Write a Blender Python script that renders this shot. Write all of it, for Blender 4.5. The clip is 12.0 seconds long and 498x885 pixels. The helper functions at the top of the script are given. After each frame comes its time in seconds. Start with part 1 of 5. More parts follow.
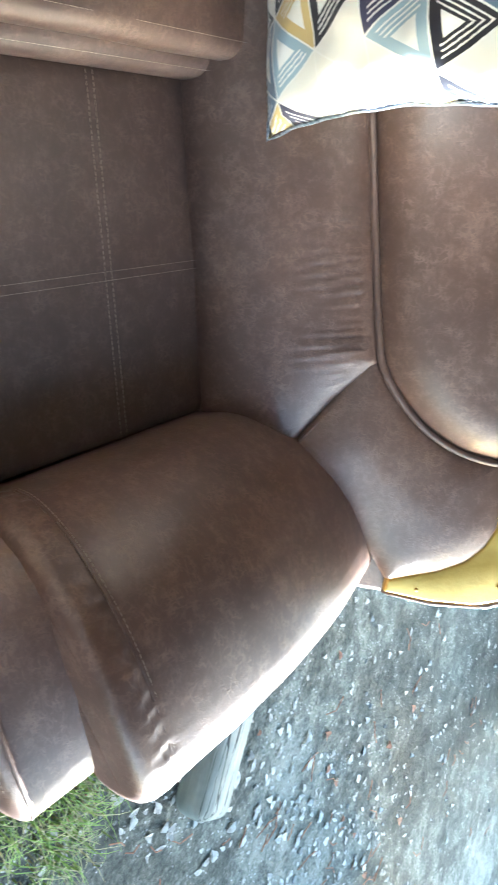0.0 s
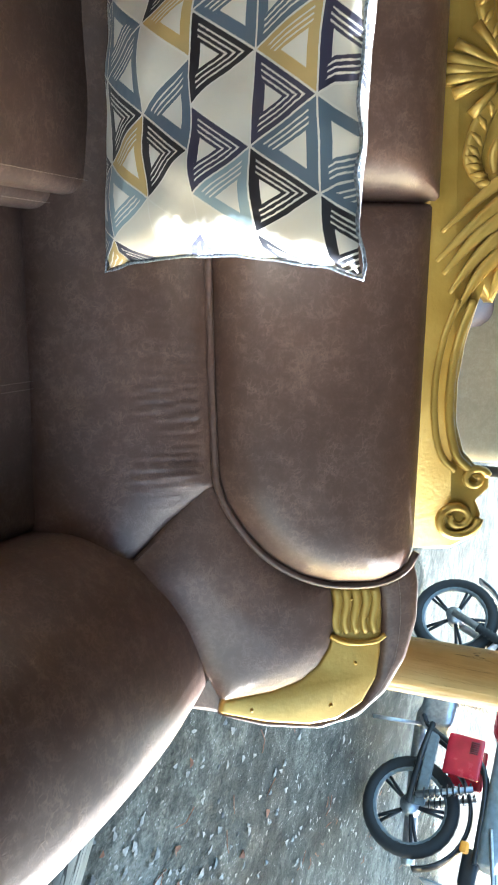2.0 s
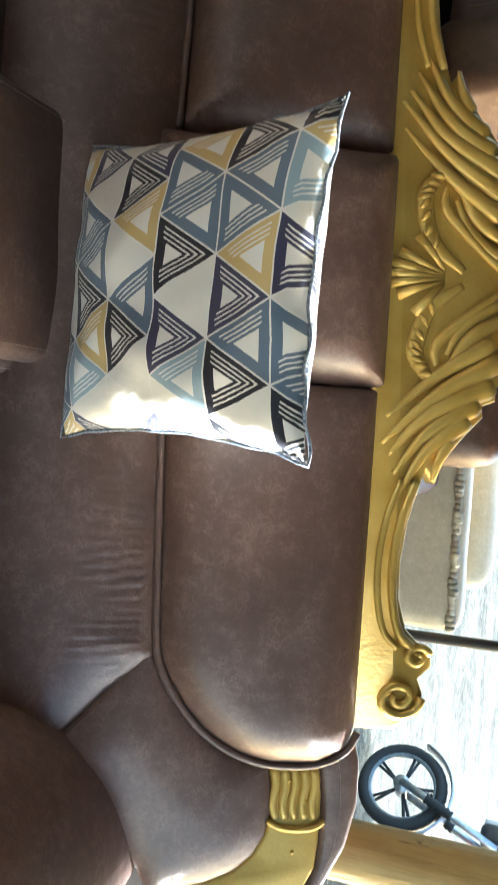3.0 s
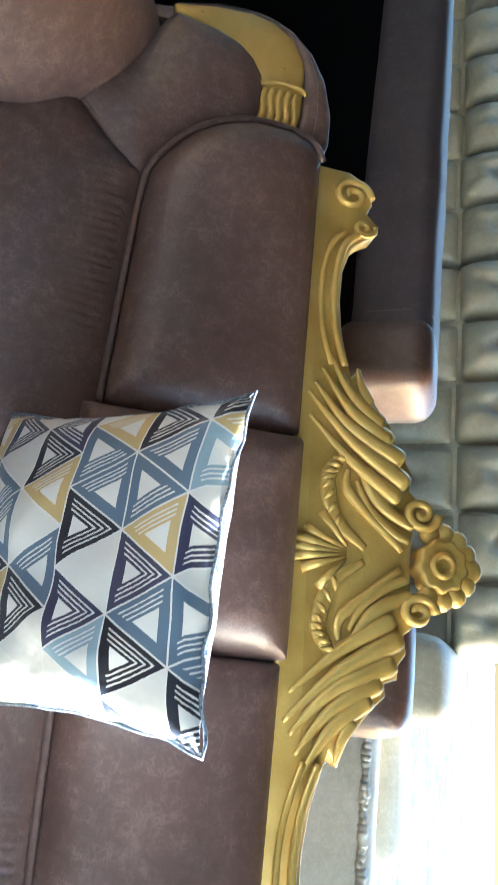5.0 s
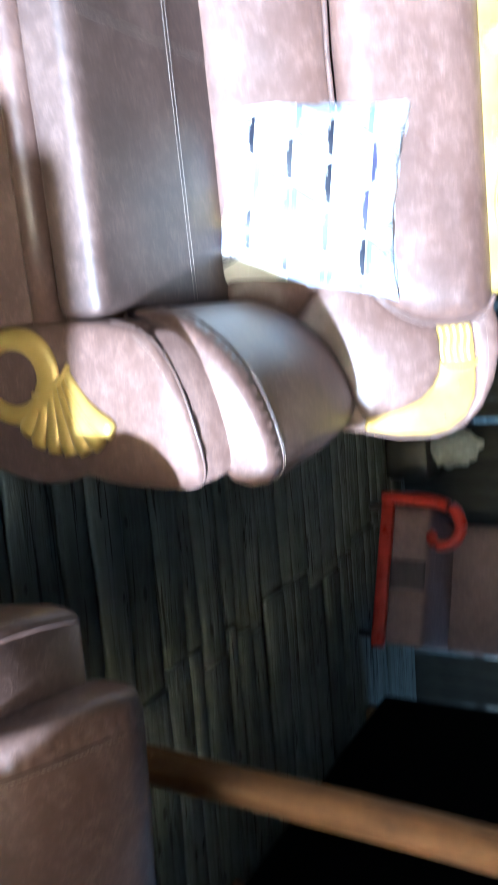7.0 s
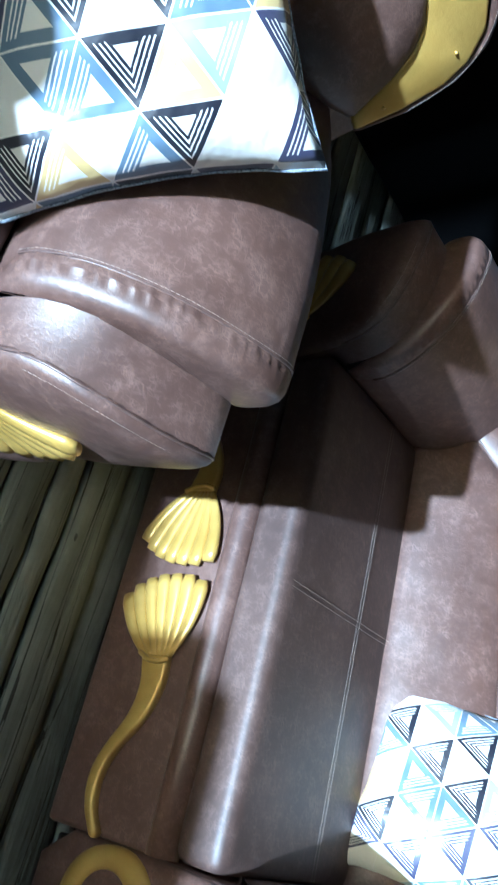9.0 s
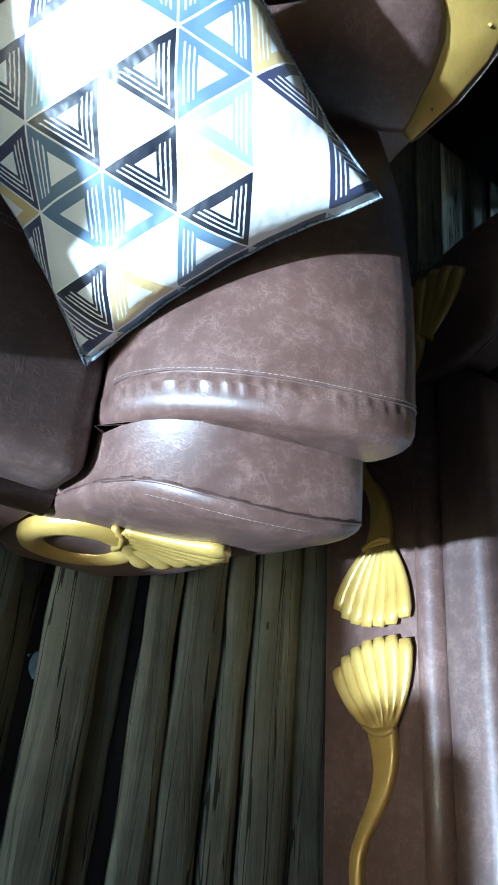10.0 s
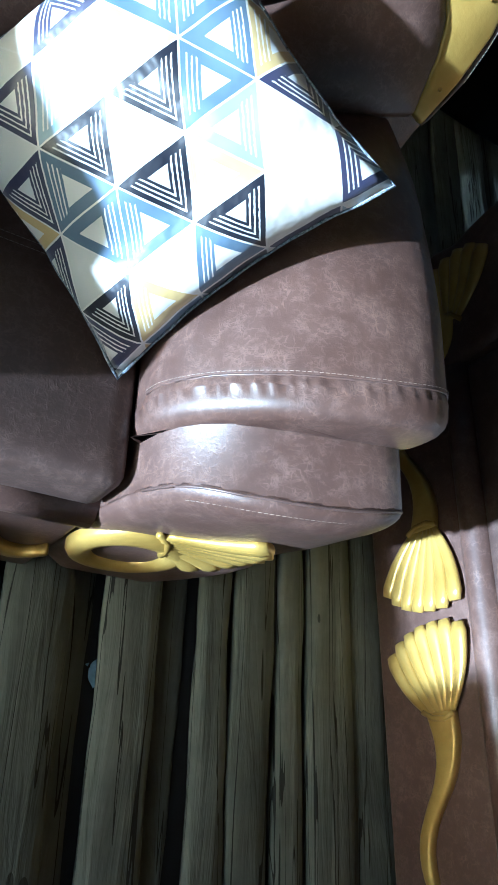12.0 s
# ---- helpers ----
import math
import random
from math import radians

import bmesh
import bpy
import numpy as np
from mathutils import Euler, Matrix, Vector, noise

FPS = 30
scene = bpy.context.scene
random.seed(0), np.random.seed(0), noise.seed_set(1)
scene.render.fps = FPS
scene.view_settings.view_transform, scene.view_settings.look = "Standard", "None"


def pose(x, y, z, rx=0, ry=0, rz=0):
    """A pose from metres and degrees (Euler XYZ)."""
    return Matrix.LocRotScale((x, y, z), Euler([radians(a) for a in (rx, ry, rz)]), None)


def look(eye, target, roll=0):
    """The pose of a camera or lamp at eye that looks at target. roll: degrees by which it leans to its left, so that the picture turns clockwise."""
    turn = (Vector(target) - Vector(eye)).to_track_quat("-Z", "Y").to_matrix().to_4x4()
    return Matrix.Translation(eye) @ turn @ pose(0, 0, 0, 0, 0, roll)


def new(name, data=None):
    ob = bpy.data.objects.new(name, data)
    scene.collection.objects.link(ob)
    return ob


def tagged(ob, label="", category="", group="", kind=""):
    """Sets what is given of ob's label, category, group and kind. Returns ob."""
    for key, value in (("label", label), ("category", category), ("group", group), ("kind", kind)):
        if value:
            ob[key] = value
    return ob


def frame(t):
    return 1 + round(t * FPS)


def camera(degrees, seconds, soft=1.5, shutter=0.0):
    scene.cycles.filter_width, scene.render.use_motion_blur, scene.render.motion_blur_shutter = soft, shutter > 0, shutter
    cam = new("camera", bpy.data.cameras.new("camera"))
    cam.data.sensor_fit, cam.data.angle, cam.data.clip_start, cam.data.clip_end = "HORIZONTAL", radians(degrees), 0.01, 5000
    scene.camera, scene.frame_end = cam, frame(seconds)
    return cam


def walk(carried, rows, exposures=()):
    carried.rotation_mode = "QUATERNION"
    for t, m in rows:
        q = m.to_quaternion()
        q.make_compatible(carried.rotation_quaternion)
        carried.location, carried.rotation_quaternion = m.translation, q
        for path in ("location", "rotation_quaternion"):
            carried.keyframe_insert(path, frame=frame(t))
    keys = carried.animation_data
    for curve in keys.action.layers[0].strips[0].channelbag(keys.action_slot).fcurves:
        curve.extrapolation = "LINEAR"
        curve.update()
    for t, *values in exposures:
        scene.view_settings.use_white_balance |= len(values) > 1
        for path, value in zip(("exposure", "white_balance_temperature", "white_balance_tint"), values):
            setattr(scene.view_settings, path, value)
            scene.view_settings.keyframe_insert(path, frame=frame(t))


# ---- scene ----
# the camera and its walk: seconds, eye, target, lean
cam = camera(35.3, 12.0, soft=1.6, shutter=0.25)
PATH = [
    (0, (0.357, 0.123, 1.275), (0.944, 1.645, 0.119), 99.8),
    (0.5, (0.349, 0.133, 1.296), (0.929, 1.767, 0.3), 98.2),
    (1, (0.326, 0.139, 1.303), (0.852, 1.801, 0.323), 96.8),
    (1.5, (0.311, 0.15, 1.311), (0.778, 1.847, 0.361), 96.3),
    (2, (0.293, 0.156, 1.318), (0.682, 1.9, 0.42), 96.3),
    (2.5, (0.272, 0.153, 1.329), (0.504, 1.947, 0.476), 95.3),
    (3, (0.247, 0.148, 1.331), (0.271, 1.971, 0.51), 94.0),
    (3.5, (0.224, 0.142, 1.338), (0.041, 1.956, 0.516), 92.3),
    (3.7, (0.218, 0.138, 1.344), (-0.007, 1.964, 0.56), 91.8),
    (5.5, (0.165, 0.145, 1.338), (-0.65, 1.85, 0.684), 90.5),
    (6, (0.021, 0.175, 1.334), (-1.074, 1.67, 0.581), 91.5),
    (6.5, (-0.275, 0.167, 1.337), (-1.639, 1.286, 0.394), 92.6),
    (6.8, (-0.284, 0.136, 1.362), (-1.905, 0.819, 0.409), 91.8),
    (7, (-0.274, 0.164, 1.375), (-2.008, 0.426, 0.412), 89.4),
    (7.2, (-0.251, 0.151, 1.399), (-1.993, 0.089, 0.419), 88.9),
    (7.5, (-0.208, 0.101, 1.398), (-1.896, -0.252, 0.385), 88.5),
    (7.7, (-0.184, 0.071, 1.364), (-1.822, -0.398, 0.317), 88.6),
    (9.3, (-0.164, -0.013, 1.317), (-1.414, -0.959, 0.074), 81.2),
    (9.5, (-0.201, -0.032, 1.336), (-1.292, -0.982, -0.045), 72.8),
    (10, (-0.227, -0.056, 1.345), (-1.243, -0.929, -0.141), 63.2),
    (10.5, (-0.228, -0.062, 1.347), (-1.229, -0.913, -0.161), 58.7),
    (11, (-0.22, -0.063, 1.351), (-1.182, -0.915, -0.181), 57.1),
    (11.5, (-0.223, -0.062, 1.355), (-1.158, -0.912, -0.195), 56.7),
    (12, (-0.224, -0.057, 1.359), (-1.162, -0.911, -0.187), 57.1),
]
walk(cam, [(t, look(*r)) for t, *r in PATH], exposures=[(0, 4.7, 5350, 2), (0.5, 4.35, 5400, 3), (1.5, 4.05, 5400, 3), (2.5, 3.8, 5450, 3), (3.7, 4.0, 5550, 4), (5.3, 4.65, 4650, 4), (6, 5.35, 4800, 8), (6.5, 5.45, 4850, 5), (7, 2.9, 4400, 2), (7.5, 1.85, 4450, 0), (9.3, 1.85, 4250, -4), (12, 1.95, 4300, -4)])

# ---------------- world, sun, exposure ----------------
SUN_TO = Vector((0.915, 0.316, 0.130)).normalized()
world = bpy.data.worlds.new("world")
scene.world = world
world.use_nodes = True
wnt = world.node_tree
sky = wnt.nodes.new("ShaderNodeTexSky")
sky.sky_type, sky.sun_disc = "NISHITA", False
sky.sun_elevation = math.asin(SUN_TO.z)
sky.sun_rotation = math.atan2(SUN_TO.x, SUN_TO.y)
sky.air_density, sky.dust_density = 1.0, 3.0
wnt.links.new(sky.outputs[0], wnt.nodes["Background"].inputs[0])
wnt.nodes["Background"].inputs[1].default_value = 0.14
sun = new("sun", bpy.data.lights.new("sun", "SUN"))
sun.data.energy, sun.data.angle, sun.data.color = 3.8, radians(1.2), (1.0, 0.975, 0.94)
sun.matrix_world = look((0, 0, 0), -SUN_TO)


# ---------------- materials ----------------
def nodes_of(name):
    m = bpy.data.materials.new(name)
    m.use_nodes = True
    nt = m.node_tree
    return m, nt, nt.nodes["Principled BSDF"]


def add(nt, kind, **kw):
    n = nt.nodes.new(kind)
    for k, v in kw.items():
        n.inputs[k].default_value = v
    return n


def ramp(nt, fac, stops):
    r = nt.nodes.new("ShaderNodeValToRGB")
    while len(r.color_ramp.elements) < len(stops):
        r.color_ramp.elements.new(0.5)
    for e, (p, c) in zip(r.color_ramp.elements, stops):
        e.position, e.color = p, (*c, 1)
    nt.links.new(fac, r.inputs[0])
    return r.outputs[0]


def mapped(nt, scale=(1, 1, 1)):
    tc = nt.nodes.new("ShaderNodeTexCoord")
    mp = nt.nodes.new("ShaderNodeMapping")
    mp.inputs["Scale"].default_value = scale
    nt.links.new(tc.outputs["Object"], mp.inputs["Vector"])
    return mp.outputs[0]


def noise_tex(nt, vec, scale, detail=4, rough=0.55, distortion=0.0):
    n = nt.nodes.new("ShaderNodeTexNoise")
    n.inputs["Scale"].default_value, n.inputs["Detail"].default_value = scale, detail
    n.inputs["Roughness"].default_value, n.inputs["Distortion"].default_value = rough, distortion
    nt.links.new(vec, n.inputs["Vector"])
    return n.outputs["Fac"]


def math_node(nt, op, a, b=None, c=None):
    n = nt.nodes.new("ShaderNodeMath")
    n.operation = op
    for i, v in enumerate((a, b, c)):
        if v is None:
            continue
        if isinstance(v, (int, float)):
            n.inputs[i].default_value = v
        else:
            nt.links.new(v, n.inputs[i])
    return n.outputs[0]


def mix_col(nt, fac, a, b):
    n = nt.nodes.new("ShaderNodeMix")
    n.data_type = "RGBA"
    for i, v in ((0, fac), (6, a), (7, b)):
        if isinstance(v, tuple):
            n.inputs[i].default_value = (*v, 1)
        elif isinstance(v, (int, float)):
            n.inputs[i].default_value = v
        else:
            nt.links.new(v, n.inputs[i])
    return n.outputs[2]


def bump(nt, b, height, strength, distance=0.002):
    n = nt.nodes.new("ShaderNodeBump")
    n.inputs["Strength"].default_value, n.inputs["Distance"].default_value = strength, distance
    nt.links.new(height, n.inputs["Height"])
    nt.links.new(n.outputs[0], b.inputs["Normal"])


def leather(name, dark, mid, light, rough=0.42, mottle=1.0):
    """Brushed leatherette: cloudy patches, a net of fine pale creases and a soft grain."""
    m, nt, b = nodes_of(name)
    v = mapped(nt)
    big = noise_tex(nt, v, 4.5, 3, 0.5, 0.1)
    cloud = noise_tex(nt, v, 34, 5, 0.68, 0.25)
    fine = noise_tex(nt, v, 300, 2)
    lines = []
    for sc, off in (((62, 34, 50), 0.0), ((36, 66, 44), 5.0)):
        n = noise_tex(nt, mapped(nt, sc), 1.0, 3, 0.6, 0.35)
        lines.append(math_node(nt, "SUBTRACT", 1.0, math_node(nt, "MINIMUM", 1.0, math_node(nt, "MULTIPLY", math_node(nt, "ABSOLUTE", math_node(nt, "SUBTRACT", n, 0.5)), 17.0))))
    net = math_node(nt, "MULTIPLY", math_node(nt, "MAXIMUM", lines[0], lines[1]), math_node(nt, "MAXIMUM", 0.0, math_node(nt, "MULTIPLY_ADD", cloud, 3.0, -1.1)))
    f = math_node(nt, "ADD", math_node(nt, "MULTIPLY_ADD", big, 0.5, 0.10), math_node(nt, "MULTIPLY", cloud, 0.26))
    f = math_node(nt, "ADD", f, math_node(nt, "MULTIPLY", net, 0.20 * mottle))
    sp = 0.24 / max(mottle, 0.1)
    col = ramp(nt, f, [(0.5 - sp, dark), (0.5, mid), (0.5 + sp, light)])
    nt.links.new(col, b.inputs["Base Color"])
    nt.links.new(math_node(nt, "MULTIPLY_ADD", cloud, 0.14, rough - 0.05), b.inputs["Roughness"])
    b.inputs["Specular IOR Level"].default_value = 0.65
    h = math_node(nt, "ADD", math_node(nt, "MULTIPLY", cloud, 0.5), math_node(nt, "ADD", math_node(nt, "MULTIPLY", net, 0.4), math_node(nt, "MULTIPLY", fine, 0.2)))
    bump(nt, b, h, 0.2, 0.003)
    return m


def gilded(name, lo, hi, rough=0.33, metal=0.35):
    """Gold paint over carved wood, thin in the hollows and dusty."""
    m, nt, b = nodes_of(name)
    v = mapped(nt)
    n1, n2 = noise_tex(nt, v, 9, 4), noise_tex(nt, v, 120, 3)
    nt.links.new(ramp(nt, n1, [(0.3, lo), (0.7, hi)]), b.inputs["Base Color"])
    nt.links.new(math_node(nt, "MULTIPLY_ADD", n1, 0.25, rough - 0.1), b.inputs["Roughness"])
    b.inputs["Metallic"].default_value = metal
    bump(nt, b, math_node(nt, "ADD", n2, math_node(nt, "MULTIPLY", n1, 2.0)), 0.25, 0.002)
    return m


def plain(name, c, rough=0.5, metal=0.0, scale=30, spread=0.25, bmp=0.2, dist=0.002):
    m, nt, b = nodes_of(name)
    v = mapped(nt)
    n1, n2 = noise_tex(nt, v, scale, 5), noise_tex(nt, v, scale * 7, 3)
    lo, hi = tuple(x * (1 - spread) for x in c), tuple(min(1, x * (1 + spread)) for x in c)
    nt.links.new(ramp(nt, n1, [(0.3, lo), (0.7, hi)]), b.inputs["Base Color"])
    nt.links.new(math_node(nt, "MULTIPLY_ADD", n1, 0.2, rough - 0.1), b.inputs["Roughness"])
    b.inputs["Metallic"].default_value = metal
    bump(nt, b, n2, bmp, dist)
    return m


def weathered_wood(name, dark, mid, light, along=1, rough=0.8, cracks=0.008):
    """Rough-sawn wood, grain along one axis, with a tone of its own for each piece."""
    m, nt, b = nodes_of(name)
    sc = [17, 17, 17]
    sc[along] = 1.6
    v = mapped(nt, tuple(sc))
    grain = noise_tex(nt, v, 1.3, 5, 0.55, 0.6)
    blot = noise_tex(nt, mapped(nt), 7, 5, 0.65)
    info = nt.nodes.new("ShaderNodeObjectInfo")
    f = math_node(nt, "ADD", math_node(nt, "MULTIPLY", grain, 0.55), math_node(nt, "MULTIPLY", blot, 0.45))
    f = math_node(nt, "ADD", f, math_node(nt, "MULTIPLY_ADD", info.outputs["Random"], 0.18, -0.09))
    tone = ramp(nt, f, [(0.28, dark), (0.5, mid), (0.72, light)])
    sc2 = [38, 38, 38]
    sc2[along] = 1.1
    crack = math_node(nt, "LESS_THAN", math_node(nt, "ABSOLUTE", math_node(nt, "SUBTRACT", noise_tex(nt, mapped(nt, tuple(sc2)), 0.55, 3, 0.5, 0.4), 0.47)), cracks)
    sc3 = [9, 9, 9]
    sc3[along] = 3.5
    vk = nt.nodes.new("ShaderNodeTexVoronoi")
    vk.inputs["Scale"].default_value = 1.0
    nt.links.new(mapped(nt, tuple(sc3)), vk.inputs["Vector"])
    knot = math_node(nt, "LESS_THAN", vk.outputs["Distance"], 0.085)
    mark = math_node(nt, "MAXIMUM", crack, math_node(nt, "MULTIPLY", knot, 0.8))
    nt.links.new(mix_col(nt, mark, tone, tuple(x_ * 0.35 for x_ in dark)), b.inputs["Base Color"])
    b.inputs["Roughness"].default_value = rough
    bump(nt, b, math_node(nt, "SUBTRACT", grain, math_node(nt, "MULTIPLY", mark, 0.5)), 1.0, 0.011)
    return m


def dirt_material():
    m, nt, b = nodes_of("trodden_dirt")
    v = mapped(nt)
    big, mid, fine = noise_tex(nt, v, 0.8, 5), noise_tex(nt, v, 9, 6, 0.7), noise_tex(nt, v, 70, 4, 0.7)
    vor = nt.nodes.new("ShaderNodeTexVoronoi")
    vor.inputs["Scale"].default_value = 55
    nt.links.new(v, vor.inputs["Vector"])
    peb = math_node(nt, "LESS_THAN", vor.outputs["Distance"], 0.22)
    f = math_node(nt, "ADD", math_node(nt, "MULTIPLY", big, 0.4), math_node(nt, "ADD", math_node(nt, "MULTIPLY", mid, 0.35), math_node(nt, "MULTIPLY", fine, 0.25)))
    col = ramp(nt, f, [(0.41, (0.010, 0.011, 0.008)), (0.5, (0.072, 0.075, 0.058)), (0.59, (0.22, 0.22, 0.18))])
    keep = math_node(nt, "MULTIPLY", peb, math_node(nt, "GREATER_THAN", mid, 0.53))
    nt.links.new(mix_col(nt, keep, col, (0.34, 0.34, 0.32)), b.inputs["Base Color"])
    b.inputs["Roughness"].default_value = 0.92
    bump(nt, b, math_node(nt, "ADD", math_node(nt, "MULTIPLY", mid, 1.5), math_node(nt, "ADD", fine, math_node(nt, "MULTIPLY", keep, 0.4))), 0.8, 0.02)
    return m


# the print repeats every four triangles: one letter a triangle, row by row, those that point up and those that point down
PRINT_UP = ("skbn", "wkwk", "knws", "nkks")
PRINT_DOWN = ("sywp", "swny", "wbys", "swsy")
INKS = {"k": (0.010, 0.011, 0.020), "n": (0.040, 0.040, 0.085), "s": (0.115, 0.165, 0.235), "b": (0.30, 0.40, 0.47), "y": (0.56, 0.42, 0.17), "w": (0.70, 0.685, 0.63), "p": (0.66, 0.65, 0.61)}
STYLE = {"k": 0.4, "n": 0.4, "s": 0.8, "b": 0.8, "y": 0.6, "w": 0.0, "p": 0.0}


def pillow_material():
    """Satin print: a lattice of triangles in ink, slate, sky, sand and white, most with a small pale triangle and nested brush lines."""
    m, nt, b = nodes_of("printed_satin")
    uv = nt.nodes.new("ShaderNodeTexCoord").outputs["UV"]
    wob = nt.nodes.new("ShaderNodeTexNoise")
    wob.inputs["Scale"].default_value = 60
    nt.links.new(uv, wob.inputs["Vector"])
    sep = nt.nodes.new("ShaderNodeSeparateXYZ")
    nt.links.new(uv, sep.inputs[0])

    def M(op, *a):
        return math_node(nt, op, *a)
    wv = M("MULTIPLY_ADD", wob.outputs["Fac"], 0.002, -0.001)
    x = M("MULTIPLY", M("ADD", sep.outputs[0], wv), 4.25)
    q = M("MULTIPLY", M("ADD", sep.outputs[1], wv), 5.0)
    # one slip of half a triangle between two rows
    p = M("SUBTRACT", x, M("MULTIPLY_ADD", M("LESS_THAN", q, 2.0), 0.5, M("MULTIPLY", q, 0.5)))
    fp, fq = M("FRACT", p), M("FRACT", q)
    ip, iq = M("FLOORED_MODULO", M("FLOOR", p), 4.0), M("FLOORED_MODULO", M("FLOOR", q), 4.0)
    s = M("ADD", fp, fq)
    up = M("GREATER_THAN", s, 1.0)

    def pick(lo, hi):
        return M("ADD", lo, M("MULTIPLY", up, M("SUBTRACT", hi, lo)))
    b1 = pick(fp, M("SUBTRACT", 1.0, fp))
    b2 = pick(fq, M("SUBTRACT", 1.0, fq))
    b3 = pick(M("SUBTRACT", 1.0, s), M("SUBTRACT", s, 1.0))
    cell = M("ADD", M("MULTIPLY", iq, 8.0), M("MULTIPLY_ADD", ip, 2.0, up))
    cr = nt.nodes.new("ShaderNodeValToRGB")
    cr.color_ramp.interpolation = "CONSTANT"
    letters = [(PRINT_DOWN if k % 2 else PRINT_UP)[k // 8][k % 8 // 2] for k in range(32)]
    while len(cr.color_ramp.elements) < 32:
        cr.color_ramp.elements.new(1.0)
    for k, (e, c) in enumerate(zip(cr.color_ramp.elements, letters)):
        e.position, e.color = k / 32, (*INKS[c], STYLE[c])
    nt.links.new(M("MULTIPLY_ADD", cell, 1 / 32, 0.4 / 32), cr.inputs[0])
    style = cr.outputs["Alpha"]
    # brush wear makes the ends of the lines ragged
    rag = M("MULTIPLY_ADD", noise_tex(nt, uv, 95, 2), 0.10, -0.05)
    chevron = M("MINIMUM", b1, b3)
    single = M("GREATER_THAN", style, 0.5)
    lines = M("ADD", chevron, M("MULTIPLY", single, M("SUBTRACT", b3, chevron)))
    other = M("ADD", b2, M("MULTIPLY", single, M("SUBTRACT", M("MINIMUM", b1, b2), b2)))
    core = M("MULTIPLY", M("GREATER_THAN", lines, 0.275), M("GREATER_THAN", other, 0.17))
    pale = M("LESS_THAN", M("FRACT", M("MULTIPLY", M("SUBTRACT", lines, 0.085), 15.8)), M("MULTIPLY_ADD", wob.outputs["Fac"], 0.4, 0.16))
    zone = M("MULTIPLY", M("MULTIPLY", M("GREATER_THAN", lines, 0.085), M("LESS_THAN", lines, 0.275)), M("GREATER_THAN", M("ADD", other, rag), 0.12))
    inner = M("MAXIMUM", core, M("MULTIPLY", pale, zone))
    inner = M("MULTIPLY", inner, M("GREATER_THAN", style, 0.1))
    edge = M("LESS_THAN", M("MINIMUM", b1, M("MINIMUM", b2, b3)), 0.014)
    inner = M("MAXIMUM", inner, edge)
    paper = (0.74, 0.73, 0.69)
    nt.links.new(mix_col(nt, inner, cr.outputs[0], paper), b.inputs["Base Color"])
    b.inputs["Roughness"].default_value = 0.38
    b.inputs["Sheen Weight"].default_value = 0.15
    fine = noise_tex(nt, mapped(nt), 14, 3)
    bump(nt, b, fine, 0.35, 0.02)
    return m


LEATHER = leather("brown_leatherette", (0.046, 0.023, 0.016), (0.096, 0.054, 0.041), (0.175, 0.108, 0.084), 0.42)
LEATHER_SEAT = leather("seat_leatherette", (0.038, 0.021, 0.016), (0.070, 0.042, 0.033), (0.125, 0.079, 0.062), 0.50, 1.1)
PIPING = plain("piping_leather", (0.105, 0.066, 0.054), 0.33, 0, 60)
THREAD = plain("pale_thread", (0.30, 0.245, 0.205), 0.7, 0, 200)
GOLD = gilded("gold_paint", (0.41, 0.262, 0.05), (0.57, 0.39, 0.095))
SATIN = pillow_material()
PLANK = weathered_wood("slab_wood", (0.065, 0.067, 0.052), (0.145, 0.150, 0.118), (0.25, 0.253, 0.205))
POLE = weathered_wood("pole_wood", (0.09, 0.04, 0.016), (0.27, 0.13, 0.045), (0.48, 0.29, 0.13), 2, 0.6, 0.002)
POLE_YELLOW = weathered_wood("yellow_pole_wood", (0.30, 0.20, 0.06), (0.42, 0.30, 0.11), (0.54, 0.41, 0.17), 2, 0.6, 0.0015)
DIRT = dirt_material()
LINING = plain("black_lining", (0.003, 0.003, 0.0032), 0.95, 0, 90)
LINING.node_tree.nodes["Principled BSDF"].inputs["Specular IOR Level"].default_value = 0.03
PURPLE = leather("plum_suede", (0.035, 0.022, 0.025), (0.062, 0.041, 0.044), (0.10, 0.07, 0.072), 0.6)
CREAM = leather("cream_leather", (0.36, 0.31, 0.21), (0.48, 0.42, 0.30), (0.58, 0.53, 0.40), 0.4)
RED = plain("red_varnish", (0.42, 0.035, 0.02), 0.3, 0, 20)
PINK = leather("rose_suede", (0.14, 0.085, 0.08), (0.22, 0.14, 0.13), (0.32, 0.21, 0.19), 0.7)
RUBBER_AND_SHADE = plain("rubber_and_gap_shade", (0.018, 0.018, 0.019), 0.75, 0, 60)
STEEL = plain("worn_steel", (0.42, 0.43, 0.45), 0.38, 0.9, 40)
BLACK_METAL = plain("black_enamel", (0.022, 0.022, 0.024), 0.4, 0.2, 30)
BIKE_RED = plain("red_enamel", (0.45, 0.02, 0.035), 0.25, 0.0, 10)
ORANGE = plain("orange_decal", (0.75, 0.30, 0.03), 0.4, 0, 20)
GREY_PLASTIC = plain("grey_plastic", (0.16, 0.18, 0.19), 0.5, 0, 30)
STONE = plain("pale_stone", (0.15, 0.155, 0.145), 0.85, 0, 40, 0.4, 0.6, 0.004)
LEAF_BROWN = plain("brown_leaf", (0.22, 0.10, 0.05), 0.7, 0, 40, 0.4)
GRASS = plain("grass_blade", (0.17, 0.25, 0.04), 0.6, 0, 15, 0.5)
TIN = plain("rusty_tin", (0.09, 0.075, 0.06), 0.7, 0.2, 6, 0.4)
